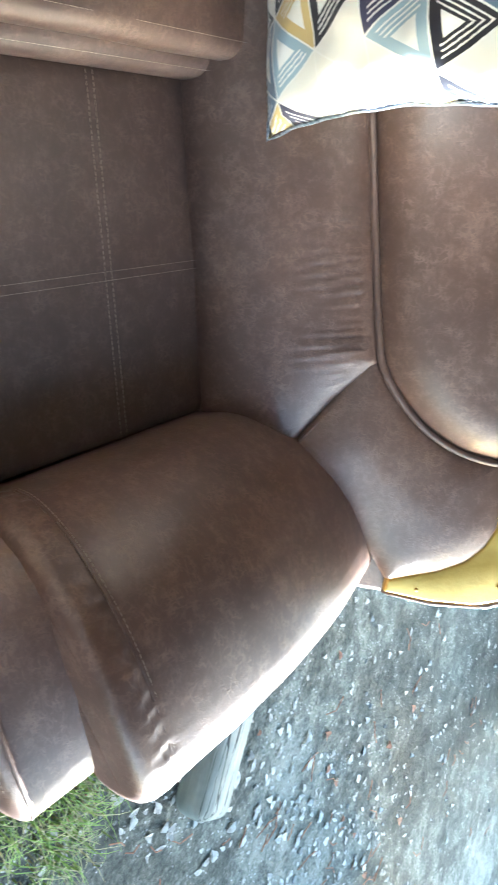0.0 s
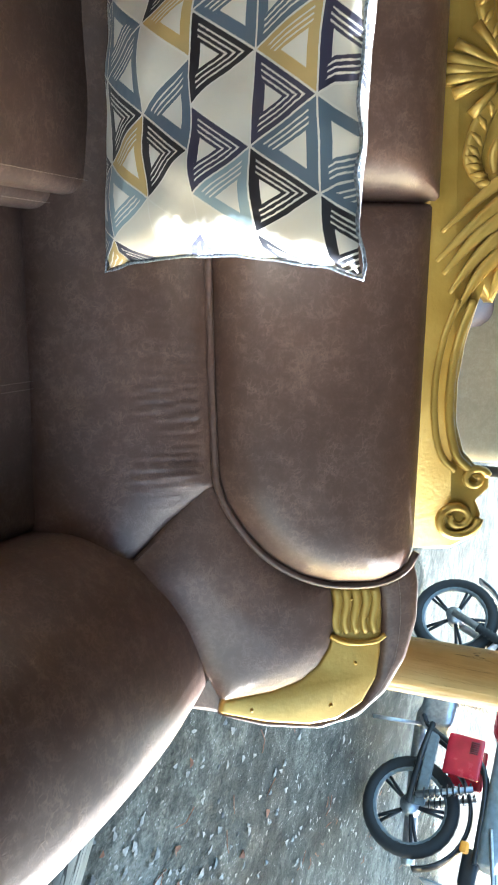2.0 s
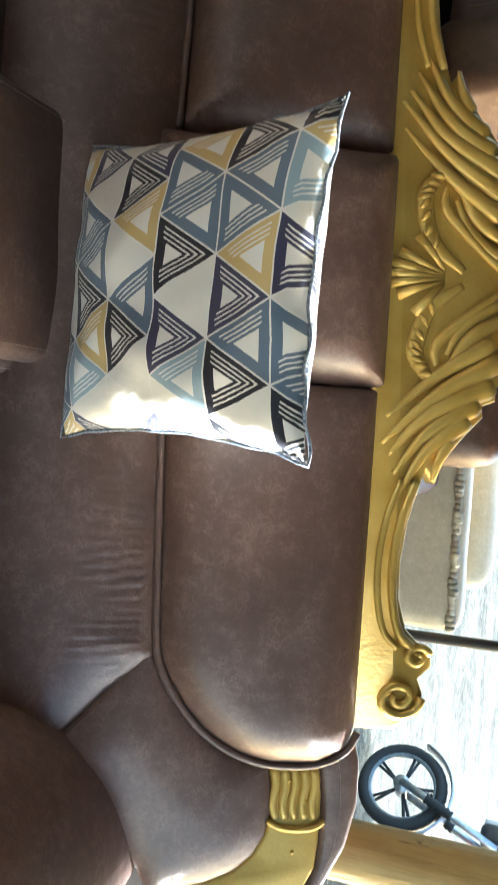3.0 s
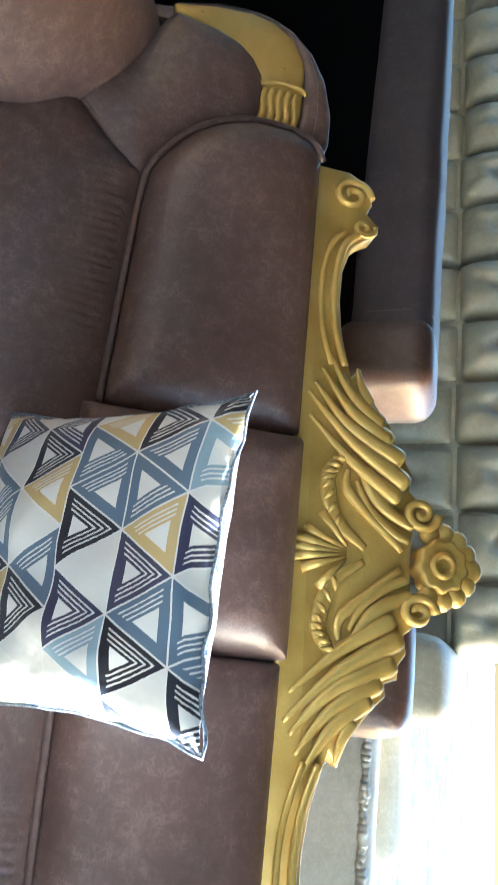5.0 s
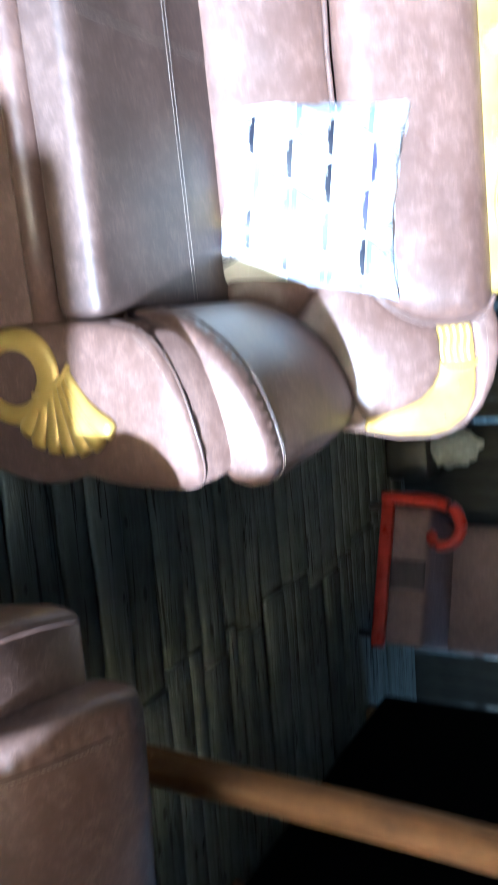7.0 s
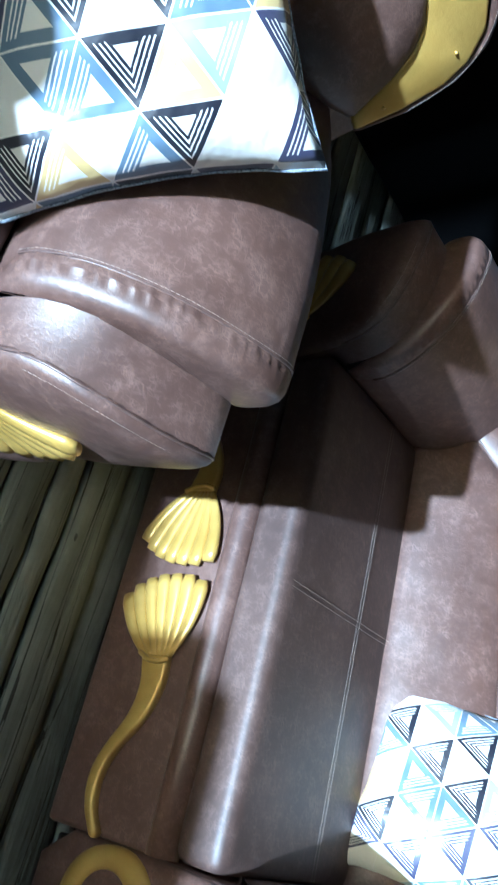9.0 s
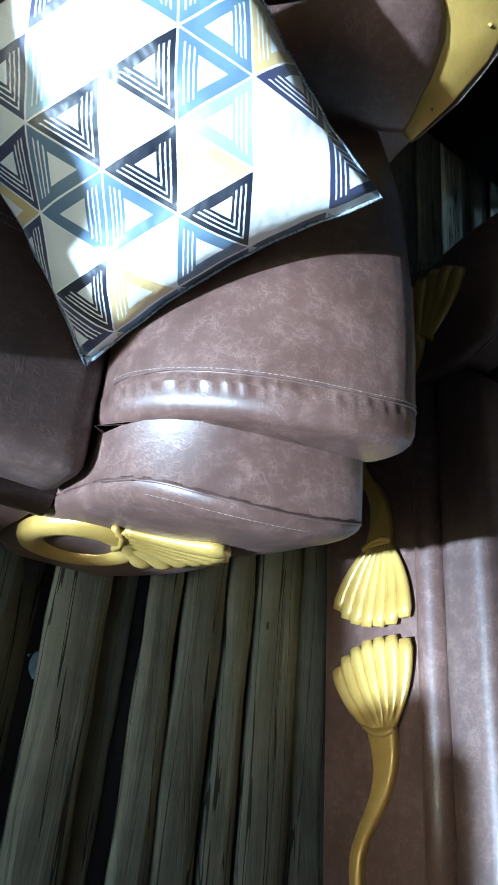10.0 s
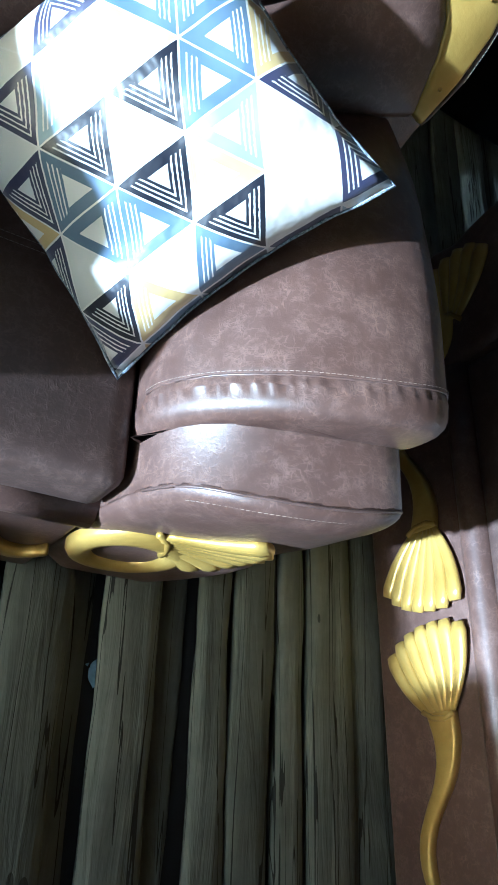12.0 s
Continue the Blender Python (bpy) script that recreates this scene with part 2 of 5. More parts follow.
BAG = plain("white_plastic", (0.6, 0.6, 0.56), 0.4, 0, 30, 0.2, 0.8, 0.02)

from mathutils.geometry import delaunay_2d_cdt


# ---------------- shaping helpers ----------------
def part(name, bm, material, parent, label="", smooth=True):
    bmesh.ops.recalc_face_normals(bm, faces=bm.faces[:])
    me = bpy.data.meshes.new(name)
    bm.to_mesh(me)
    bm.free()
    me.materials.append(material)
    if smooth:
        me.polygons.foreach_set("use_smooth", [True] * len(me.polygons))
    ob = new(name, me)
    if parent is not None:
        ob.parent = parent
    return tagged(ob, label, kind="stuff" if name == "stitching" else "")


def thing(name, m, label, category, group=""):
    e = new(name)
    e.matrix_world = m
    return tagged(e, label, category, group)


def chaikin(pts, n=2, closed=True):
    pts = [Vector(p) for p in pts]
    for _ in range(n):
        out = []
        k = len(pts)
        rng = range(k) if closed else range(k - 1)
        for i in rng:
            a, b = pts[i], pts[(i + 1) % k]
            out += [a * 0.75 + b * 0.25, a * 0.25 + b * 0.75]
        pts = out if closed else [pts[0]] + out + [pts[-1]]
    return pts


def resample(pts, step, closed=True):
    pts = [Vector(p) for p in pts]
    if closed:
        pts = pts + [pts[0]]
    seg = [(b - a).length for a, b in zip(pts, pts[1:])]
    total = sum(seg)
    n = max(3, int(round(total / step)))
    out, i, acc = [], 0, 0.0
    for k in range(n if closed else n + 1):
        s = total * k / n
        while i < len(seg) - 1 and acc + seg[i] < s:
            acc += seg[i]
            i += 1
        f = 0 if seg[i] == 0 else min(1, (s - acc) / seg[i])
        out.append(pts[i].lerp(pts[i + 1], f))
    return out


def inset(pts, d):
    """The closed outline (counter-clockwise) moved inwards by d."""
    k, out = len(pts), []
    for i in range(k):
        a, b, c = pts[i - 1], pts[i], pts[(i + 1) % k]
        t = (c - a)
        if t.length < 1e-9:
            out.append(b.copy())
            continue
        t.normalize()
        out.append(b + Vector((-t.y, t.x)) * d)
    return out


def area2(pts):
    return sum(a.x * b.y - b.x * a.y for a, b in zip(pts, pts[1:] + pts[:1]))


def rings_to_bm(rings, cap=True, closed_end=True):
    bm = bmesh.new()
    vr = [[bm.verts.new(p) for p in r] for r in rings]
    for a, b in zip(vr, vr[1:]):
        k = len(a)
        for i in range(k):
            bm.faces.new((a[i], a[(i + 1) % k], b[(i + 1) % k], b[i]))
    if cap:
        bm.faces.new(vr[0][::-1])
        bm.faces.new(vr[-1])
    return bm


def puff(outline, to3d, height, radius, rings=6, step=0.014, smooth=2, base=0.0, back=0.0, swell=0.0, folds=None, cell=0.015):
    """An upholstered panel: the outline rises over a rolled edge to a full face; folds(x, y, d) adds creases."""
    pts = chaikin([Vector(p) for p in outline], smooth) if smooth else [Vector(p) for p in outline]
    pts = resample(pts, step)
    if area2(pts) < 0:
        pts.reverse()
    P0 = np.array([(p.x, p.y) for p in pts])
    P1 = np.roll(P0, -1, 0)
    D = P1 - P0
    L2 = np.maximum((D * D).sum(1), 1e-12)

    def depth(q):
        """Distance inside the outline; negative outside."""
        w = q[None, :] - P0
        t = np.clip((w * D).sum(1) / L2, 0, 1)
        d = np.sqrt(((w - D * t[:, None]) ** 2).sum(1)).min()
        y0, y1 = P0[:, 1], P1[:, 1]
        hit = (y0 > q[1]) != (y1 > q[1])
        xs = P0[:, 0] + (q[1] - y0) / np.where(y1 == y0, 1e-12, y1 - y0) * D[:, 0]
        return d if (np.count_nonzero(hit & (xs > q[0])) % 2) else -d
    inner = []
    for d0 in (0.0035, 0.009, 0.0165):
        for p in inset(pts, d0)[:: 1]:
            if depth(np.array((p.x, p.y))) > d0 * 0.8:
                inner.append(p)
    lo, hi = P0.min(0), P0.max(0)
    for ix, x in enumerate(np.arange(lo[0], hi[0], cell)):
        for y in np.arange(lo[1] + (cell / 2 if ix % 2 else 0), hi[1], cell):
            if depth(np.array((x, y))) > 0.024:
                inner.append(Vector((x, y)))
    k = len(pts)
    co, _, tris, *_ = delaunay_2d_cdt(pts + inner, [(i, (i + 1) % k) for i in range(k)], [], 1, 1e-6)
    bm = bmesh.new()
    vs = []
    for i, p in enumerate(co):
        d = depth(np.array((p.x, p.y))) if i >= k else 0.0
        g = 1 - min(1, max(0, d) / radius)
        h = base + height * math.sqrt(max(0, 1 - g * g)) + swell * (1 - math.exp(-max(0, d) / 0.09))
        if folds and i >= k:
            h += folds(p.x, p.y, d)
        h += 0.0022 * noise.noise(Vector((p.x * 11, p.y * 11, height * 50))) * min(1, max(0, d) / 0.03)
        vs.append(bm.verts.new(to3d(p.x, p.y, h)))
    for t in tris:
        try:
            bm.faces.new([vs[i] for i in t])
        except ValueError:
            pass
    rim = [bm.verts.new(to3d(p.x, p.y, base - max(back, 0.004))) for p in pts]
    for i in range(k):
        j = (i + 1) % k
        bm.faces.new((vs[i], rim[i], rim[j], vs[j]))
    bm.faces.new(rim)
    return bm


def slab(outline, to3d, depth, bevel=0.006, smooth=0, step=None, base=0.0):
    """A board with eased edges, its face at base and its rear depth behind."""
    pts = chaikin(outline, smooth) if smooth else [Vector(p) for p in outline]
    if step:
        pts = resample(pts, step)
    if area2(pts) < 0:
        pts.reverse()
    ins = inset(pts, bevel)
    mid = inset(pts, bevel * 0.3)
    rings = [[to3d(p.x, p.y, base - depth) for p in pts], [to3d(p.x, p.y, base - bevel) for p in pts],
             [to3d(p.x, p.y, base - bevel * 0.3) for p in mid], [to3d(p.x, p.y, base) for p in ins]]
    return rings_to_bm(rings)


def frame_along(path):
    ups, k = [], len(path)
    for i in range(k):
        t = (path[min(i + 1, k - 1)] - path[max(i - 1, 0)])
        ups.append(t.normalized() if t.length > 1e-9 else Vector((1, 0, 0)))
    return ups


def tube(path, radius, sides=8, bm=None, flat=1.0, normal=None, closed=False):
    """A rod along a path; radius may be a function of 0..1. normal and flat press it onto a surface."""
    path = [Vector(p) for p in path]
    bm = bm or bmesh.new()
    tan = frame_along(path)
    if closed:
        k = len(path)
        tan = [(path[(i + 1) % k] - path[i - 1]).normalized() for i in range(k)]
    rows = []
    ref = Vector(normal) if normal is not None else None
    for i, p in enumerate(path):
        t = tan[i]
        if ref is None:
            n = t.cross(Vector((0, 0, 1)) if abs(t.z) < 0.9 else Vector((1, 0, 0))).normalized()
        else:
            n = (ref - t * ref.dot(t))
            n = n.normalized() if n.length > 1e-6 else t.orthogonal().normalized()
        s = t.cross(n)
        r = radius(i / max(1, len(path) - 1)) if callable(radius) else radius
        rows.append([bm.verts.new(p + n * (math.cos(a) * r * flat) + s * (math.sin(a) * r)) for a in (2 * math.pi * j / sides for j in range(sides))])
    pairs = list(zip(rows, rows[1:])) + ([(rows[-1], rows[0])] if closed else [])
    for a, b in pairs:
        for j in range(sides):
            bm.faces.new((a[j], a[(j + 1) % sides], b[(j + 1) % sides], b[j]))
    if not closed:
        bm.faces.new(rows[0][::-1])
        bm.faces.new(rows[-1])
    return bm


def spline(pts, n=8):
    """A smooth path through the points."""
    p = [Vector(q) for q in pts]
    p = [p[0] * 2 - p[1]] + p + [p[-1] * 2 - p[-2]]
    out = []
    for i in range(1, len(p) - 2):
        for k in range(n):
            t = k / n
            a, b, c, d = p[i - 1:i + 3]
            out.append(0.5 * ((2 * b) + (c - a) * t + (2 * a - 5 * b + 4 * c - d) * t * t + (3 * b - a - 3 * c + d) * t ** 3))
    return out + [p[-2].copy()]


def box_bm(x0, x1, y0, y1, z0, z1, bevel=0.0, seg=3, bm=None):
    bm = bm or bmesh.new()
    r = bmesh.ops.create_cube(bm, size=1, matrix=Matrix.Translation(((x0 + x1) / 2, (y0 + y1) / 2, (z0 + z1) / 2)) @ Matrix.Diagonal((x1 - x0, y1 - y0, z1 - z0, 1)))
    if bevel:
        es = list({e for v in r["verts"] for e in v.link_edges})
        bmesh.ops.bevel(bm, geom=es, offset=bevel, segments=seg, profile=0.5, affect="EDGES")
    return bm


def cushion_bm(x0, x1, y0, y1, z0, z1, rad=0.04, crown=0.02, n=18, wrinkle=0.0, seed=0):
    """A stuffed block: rounded edges, crowned top, faint unevenness."""
    bm = bmesh.new()
    bmesh.ops.create_cube(bm, size=2)
    bmesh.ops.subdivide_edges(bm, edges=bm.edges[:], cuts=n, use_grid_fill=True)
    hx, hy, hz = (x1 - x0) / 2, (y1 - y0) / 2, (z1 - z0) / 2
    c = Vector(((x0 + x1) / 2, (y0 + y1) / 2, (z0 + z1) / 2))
    for v in bm.verts:
        # crowd the cuts towards the edges
        q = [math.copysign(1 - (1 - abs(a)) ** 1.5, a) if abs(a) < 1 else a for a in v.co]
        p = Vector((q[0] * hx, q[1] * hy, q[2] * hz))
        core = Vector((max(-hx + rad, min(hx - rad, p.x)), max(-hy + rad, min(hy - rad, p.y)), max(-hz + rad, min(hz - rad, p.z))))
        d = p - core
        if d.length > 1e-6:
            p = core + d.normalized() * rad
        f = (1 - q[0] ** 2) * (1 - q[1] ** 2)
        if p.z > 0:
            p.z += crown * f
        w = noise.noise((p + c) * 7 + Vector((seed, 0, 0))) * wrinkle
        v.co = c + p + Vector((0, 0, w))
    return bm


def dashes(path, length=0.0052, gap=0.0022, r=0.0005, bm=None):
    """Stitches: short threads along a path."""
    bm = bm or bmesh.new()
    pts = resample([Vector(p) for p in path], length + gap, False)
    for a, b in zip(pts, pts[1:]):
        d = (b - a)
        e = a + d * (length / (length + gap))
        t = d.normalized()
        n = t.orthogonal().normalized() * r
        s = t.cross(n)
        v = [bm.verts.new(q) for q in (a + n, a + s, a - n, a - s, e + n, e + s, e - n, e - s)]
        for j in range(4):
            bm.faces.new((v[j], v[(j + 1) % 4], v[4 + (j + 1) % 4], v[4 + j]))
    return bm


# ---------------- sofas ----------------
SLOPE = 0.62
BN = Vector((0, -1, SLOPE)).normalized()


def on_back(x, z, h=0.0):
    """A place on the reclined plane of a sofa's back, h in front of it."""
    return Vector((x, SLOPE * (z - 0.45), z)) + BN * h


FRONT = -0.51   # how far a seat's front stands before the foot of its back


def on_front(x, z, h=0.0):
    return Vector((x, FRONT - h, z))


# outlines of an arm, across from the inner edge of the arm and up
ARM_REAR = [(0.0, 0.45), (0.07, 0.551), (0.16, 0.616), (0.25, 0.667), (0.312, 0.695)]
GOLD_IN = [(0.10, 0.853), (0.14, 0.859), (0.18, 0.860), (0.216, 0.854), (0.250, 0.838), (0.277, 0.812), (0.295, 0.772), (0.311, 0.697)]
GOLD_OUT = [(0.102, 0.925), (0.152, 0.933), (0.235, 0.933), (0.277, 0.929), (0.324, 0.909), (0.355, 0.871), (0.364, 0.829), (0.356, 0.761), (0.336, 0.690)]
WING_OUT = [(0.044, 0.976), (0.101, 0.989), (0.173, 0.989), (0.246, 0.975), (0.309, 0.947), (0.356, 0.906), (0.378, 0.846), (0.370, 0.761), (0.346, 0.690)]
PIPE_LINE = [(-0.108, 0.683), (-0.059, 0.692), (-0.001, 0.722), (0.044, 0.756), (0.079, 0.802), (0.097, 0.853), (0.097, 0.921), (0.075, 0.962), (0.039, 0.976)]
SEAM = [(0.068, 0.551), (-0.02, 0.622), (-0.08, 0.686)]
FACE = [(0.0, 0.0), (0.0, 0.32), (0.008, 0.47), (0.03, 0.55), (0.08, 0.606), (0.15, 0.639), (0.25, 0.655), (0.305, 0.645), (0.32, 0.608), (0.32, 0.512), (0.312, 0.421),
        (0.298, 0.366), (0.316, 0.312), (0.325, 0.225), (0.293, 0.11), (0.25, 0.03), (0.22, 0.0)]
PAD_LOW = [(0.0, 0.41), (0.03, 0.47), (0.07, 0.555), (0.13, 0.60), (0.20, 0.622), (0.28, 0.628), (0.325, 0.625)]
PAD_TOP = [(0.343, 0.66), (0.340, 0.705), (0.30, 0.737), (0.22, 0.728), (0.14, 0.70), (0.08, 0.655), (0.03, 0.595), (-0.004, 0.525), (-0.008, 0.485)]


def fan(parent, to3d, tips, root, spread, name="shell_rib", lift=0.010, wide=0.011):
    """A carved shell: ribs that open from a root to a row of tips."""
    k = len(tips)
    n = (to3d(0, 0, 1) - to3d(0, 0, 0)).normalized()
    for i, t in enumerate(tips):
        f = i / (k - 1) - 0.5
        a = Vector(root) + Vector(spread) * f
        t = Vector(t)
        side = Vector((-(t - a).y, (t - a).x)) * (0.16 * f)
        path = [to3d(*(a.lerp(t, s) + side * math.sin(math.pi * s)), lift * (0.55 + 0.45 * s)) for s in (j / 9 for j in range(10))]
        part(name, tube(path, lambda s: wide * (0.42 + 0.62 * s) * (1 if s < 0.95 else 0.7), 10, None, 0.55, n), GOLD, parent)


def spiral(to3d, c, r0, turns, start, lift, rad, sign=1):
    pts = []
    for j in range(30):
        f = j / 29
        a = start + sign * f * turns * 2 * math.pi
        r = r0 * (1 - 0.82 * f)
        pts.append(to3d(c[0] + r * math.cos(a), c[1] + r * math.sin(a), lift))
    return tube(pts, lambda s: rad * (1 - 0.3 * s), 8, None, 1.0, (to3d(0, 0, 1) - to3d(0, 0, 0)).normalized())


CREST = [(0.765, 0.968), (0.768, 1.029), (0.745, 1.069), (0.707, 1.073), (0.682, 1.064), (0.660, 1.083), (0.634, 1.080), (0.618, 1.058), (0.597, 1.041), (0.545, 1.028), (0.48, 1.027),
         (0.415, 1.034), (0.35, 1.049), (0.326, 1.054), (0.350, 1.069), (0.306, 1.083), (0.262, 1.112), (0.232, 1.136), (0.212, 1.134), (0.203, 1.153), (0.180, 1.154), (0.160, 1.166), (0.128, 1.161),
         (0.112, 1.178), (0.088, 1.190), (0.06, 1.17), (0.0, 1.165)]


def crest(parent, half, kx):
    """The carved and gilded top rail; kx squeezes it for a narrower back."""
    def at(x, z, h=0.0):
        return on_back(x * kx, z, h)
    rail = [Vector(p) for p in CREST]
    outline = rail + [Vector((-p.x, p.y)) for p in reversed(rail[:-1])]
    board = part("top_rail", slab(outline, lambda x, z, h: at(x, z, h + 0.018), 0.045, 0.007), GOLD, parent, "gilded carved top rail")
    n = BN
    for s in (1, -1):
        # plumes sweeping from the lobes down to the rail
        for (lx, lz), (tx, tz), (mx, mz), w in (((0.135, 1.152), (0.285, 0.985), (0.20, 1.06), 0.0125), ((0.178, 1.143), (0.305, 0.995), (0.232, 1.052), 0.0125), ((0.210, 1.122), (0.335, 1.005), (0.262, 1.052), 0.012),
                                               ((0.238, 1.108), (0.37, 1.014), (0.296, 1.05), 0.011), ((0.275, 1.084), (0.345, 1.062), (0.312, 1.068), 0.008),
                                               ((0.105, 1.140), (0.240, 0.990), (0.165, 1.060), 0.011)):
            path = spline([at(s * lx, lz, 0.026), at(s * mx, mz, 0.026), at(s * tx, tz, 0.019)], 9)
            part("plume", tube(path, lambda f, w=w: 1.42 * w * (0.8 if f < 0.05 else 1.12 - 0.92 * f), 10, None, 0.62, n), GOLD, board)
        # the long double moulding along the dip to the scrolls
        for off, w in ((0.0, 0.008), (-0.022, 0.006)):
            path = spline([at(s * x, z + off, 0.021) for x, z in ((0.345, 1.040), (0.41, 1.022), (0.48, 1.014), (0.545, 1.016), (0.60, 1.028), (0.628, 1.05))], 7)
            part("moulding", tube(path, w, 8, None, 0.8, n), GOLD, board)
        # fern leaf beside the middle: a curved blade cut by slanting notches
        fern = spline([at(s * x, z, 0.020) for x, z in ((0.178, 1.052), (0.145, 1.030), (0.113, 1.026), (0.054, 1.044), (0.012, 1.090))], 8)
        leaf_ob = part("fern_leaf", tube(fern, lambda q: 0.0035 + 0.0125 * math.sin(math.pi * min(1, 0.12 + 0.8 * q)), 10, None, 0.45, n), GOLD, board)
        for q in range(8):
            i0 = 3 + q * 3
            c, t = fern[i0], (fern[i0 + 1] - fern[i0 - 1]).normalized()
            w = n.cross(t).normalized()
            dd = (w * 0.8 + t * 0.6 * (1 if w.z < 0 else -1)).normalized()
            part("leaflet", tube([c - dd * 0.014 + n * 0.003, c + n * 0.0085, c + dd * 0.014 + n * 0.002], lambda f: 0.0048 * (0.55 + 0.6 * math.sin(math.pi * f)), 8, None, 0.8, n), GOLD, leaf_ob)
        for pts, w in ((((0.150, 1.057), (0.120, 1.055), (0.091, 1.074), (0.016, 1.150)), 0.0085), (((0.130, 1.072), (0.085, 1.092), (0.050, 1.128), (0.034, 1.160)), 0.0085), (((0.150, 1.078), (0.110, 1.098), (0.085, 1.122), (0.060, 1.165)), 0.0115)):
            part("spray", tube(spline([at(s * x, z, 0.021) for x, z in pts], 8), lambda f, w=w: w * (0.3 + 0.95 * math.sin(math.pi * min(1, 0.08 + 0.75 * f))), 8, None, 0.75, n), GOLD, board)
    # small fan at the foot
    for x, z in ((-0.066, 1.020), (-0.036, 0.994), (-0.017, 0.981), (0.0, 0.976), (0.017, 0.981), (0.036, 0.994), (0.066, 1.020)):
        part("fan_ray", tube([at(x * 0.16, 1.062, 0.018), at(x * 0.6, 1.062 + (z - 1.062) * 0.55, 0.025), at(x, z, 0.020)], lambda f: 0.0035 + 0.0062 * f, 8, None, 0.7, n), GOLD, board)
    for s in (1, -1):
        part("scroll", spiral(at, (s * 0.712, 1.034), 0.034, 1.6, math.pi / 2, 0.022, 0.0085, -s), GOLD, board)
        part("scroll", spiral(at, (s * 0.643, 1.058), 0.020, 1.3, math.pi * 0.6, 0.022, 0.007, s), GOLD, board)
        part("scroll", spiral(at, (s * 0.088, 1.178), 0.029, 1.5, math.pi * 0.5, 0.024, 0.0095, s), GOLD, board)
    # the flower
    cz = 1.218
    for j in range(9):
        a = math.radians(-20 + j * 27.5)
        big = 1.25 if j == 4 else 1.0
        c = at(0.060 * math.cos(a) / kx, cz + 0.049 * math.sin(a), 0.004)
        m = Matrix.Translation(c) @ BN.to_track_quat("Z", "Y").to_matrix().to_4x4() @ Matrix.Diagonal((0.021 * big, 0.021 * big, 0.016, 1))
        bm = bmesh.new()
        bmesh.ops.create_uvsphere(bm, u_segments=12, v_segments=8, radius=1, matrix=m)
        part("petal", bm, GOLD, board)
    ring = [at(0.047 * math.cos(a) * (1 + 0.07 * math.cos(9 * a)) / kx, cz + 0.040 * math.sin(a) * (1 + 0.07 * math.cos(9 * a)), 0) for a in (2 * math.pi * j / 54 for j in range(54))]
    disc = rings_to_bm([[p - BN * 0.02 for p in ring], [p + BN * 0.022 for p in ring], [at(0, cz, 0.0).lerp(p, 0.86) + BN * 0.026 for p in ring], [at(0, cz, 0.0).lerp(p, 0.62) + BN * 0.019 for p in ring]])
    part("flower", disc, GOLD, board)
    boss = [at(0.019 * math.cos(a) / kx, cz + 0.0165 * math.sin(a), 0.022) for a in (2 * math.pi * j / 24 for j in range(24))]
    part("boss", tube(boss, 0.0065, 8, None, 1, BN, True), GOLD, board)
    return board


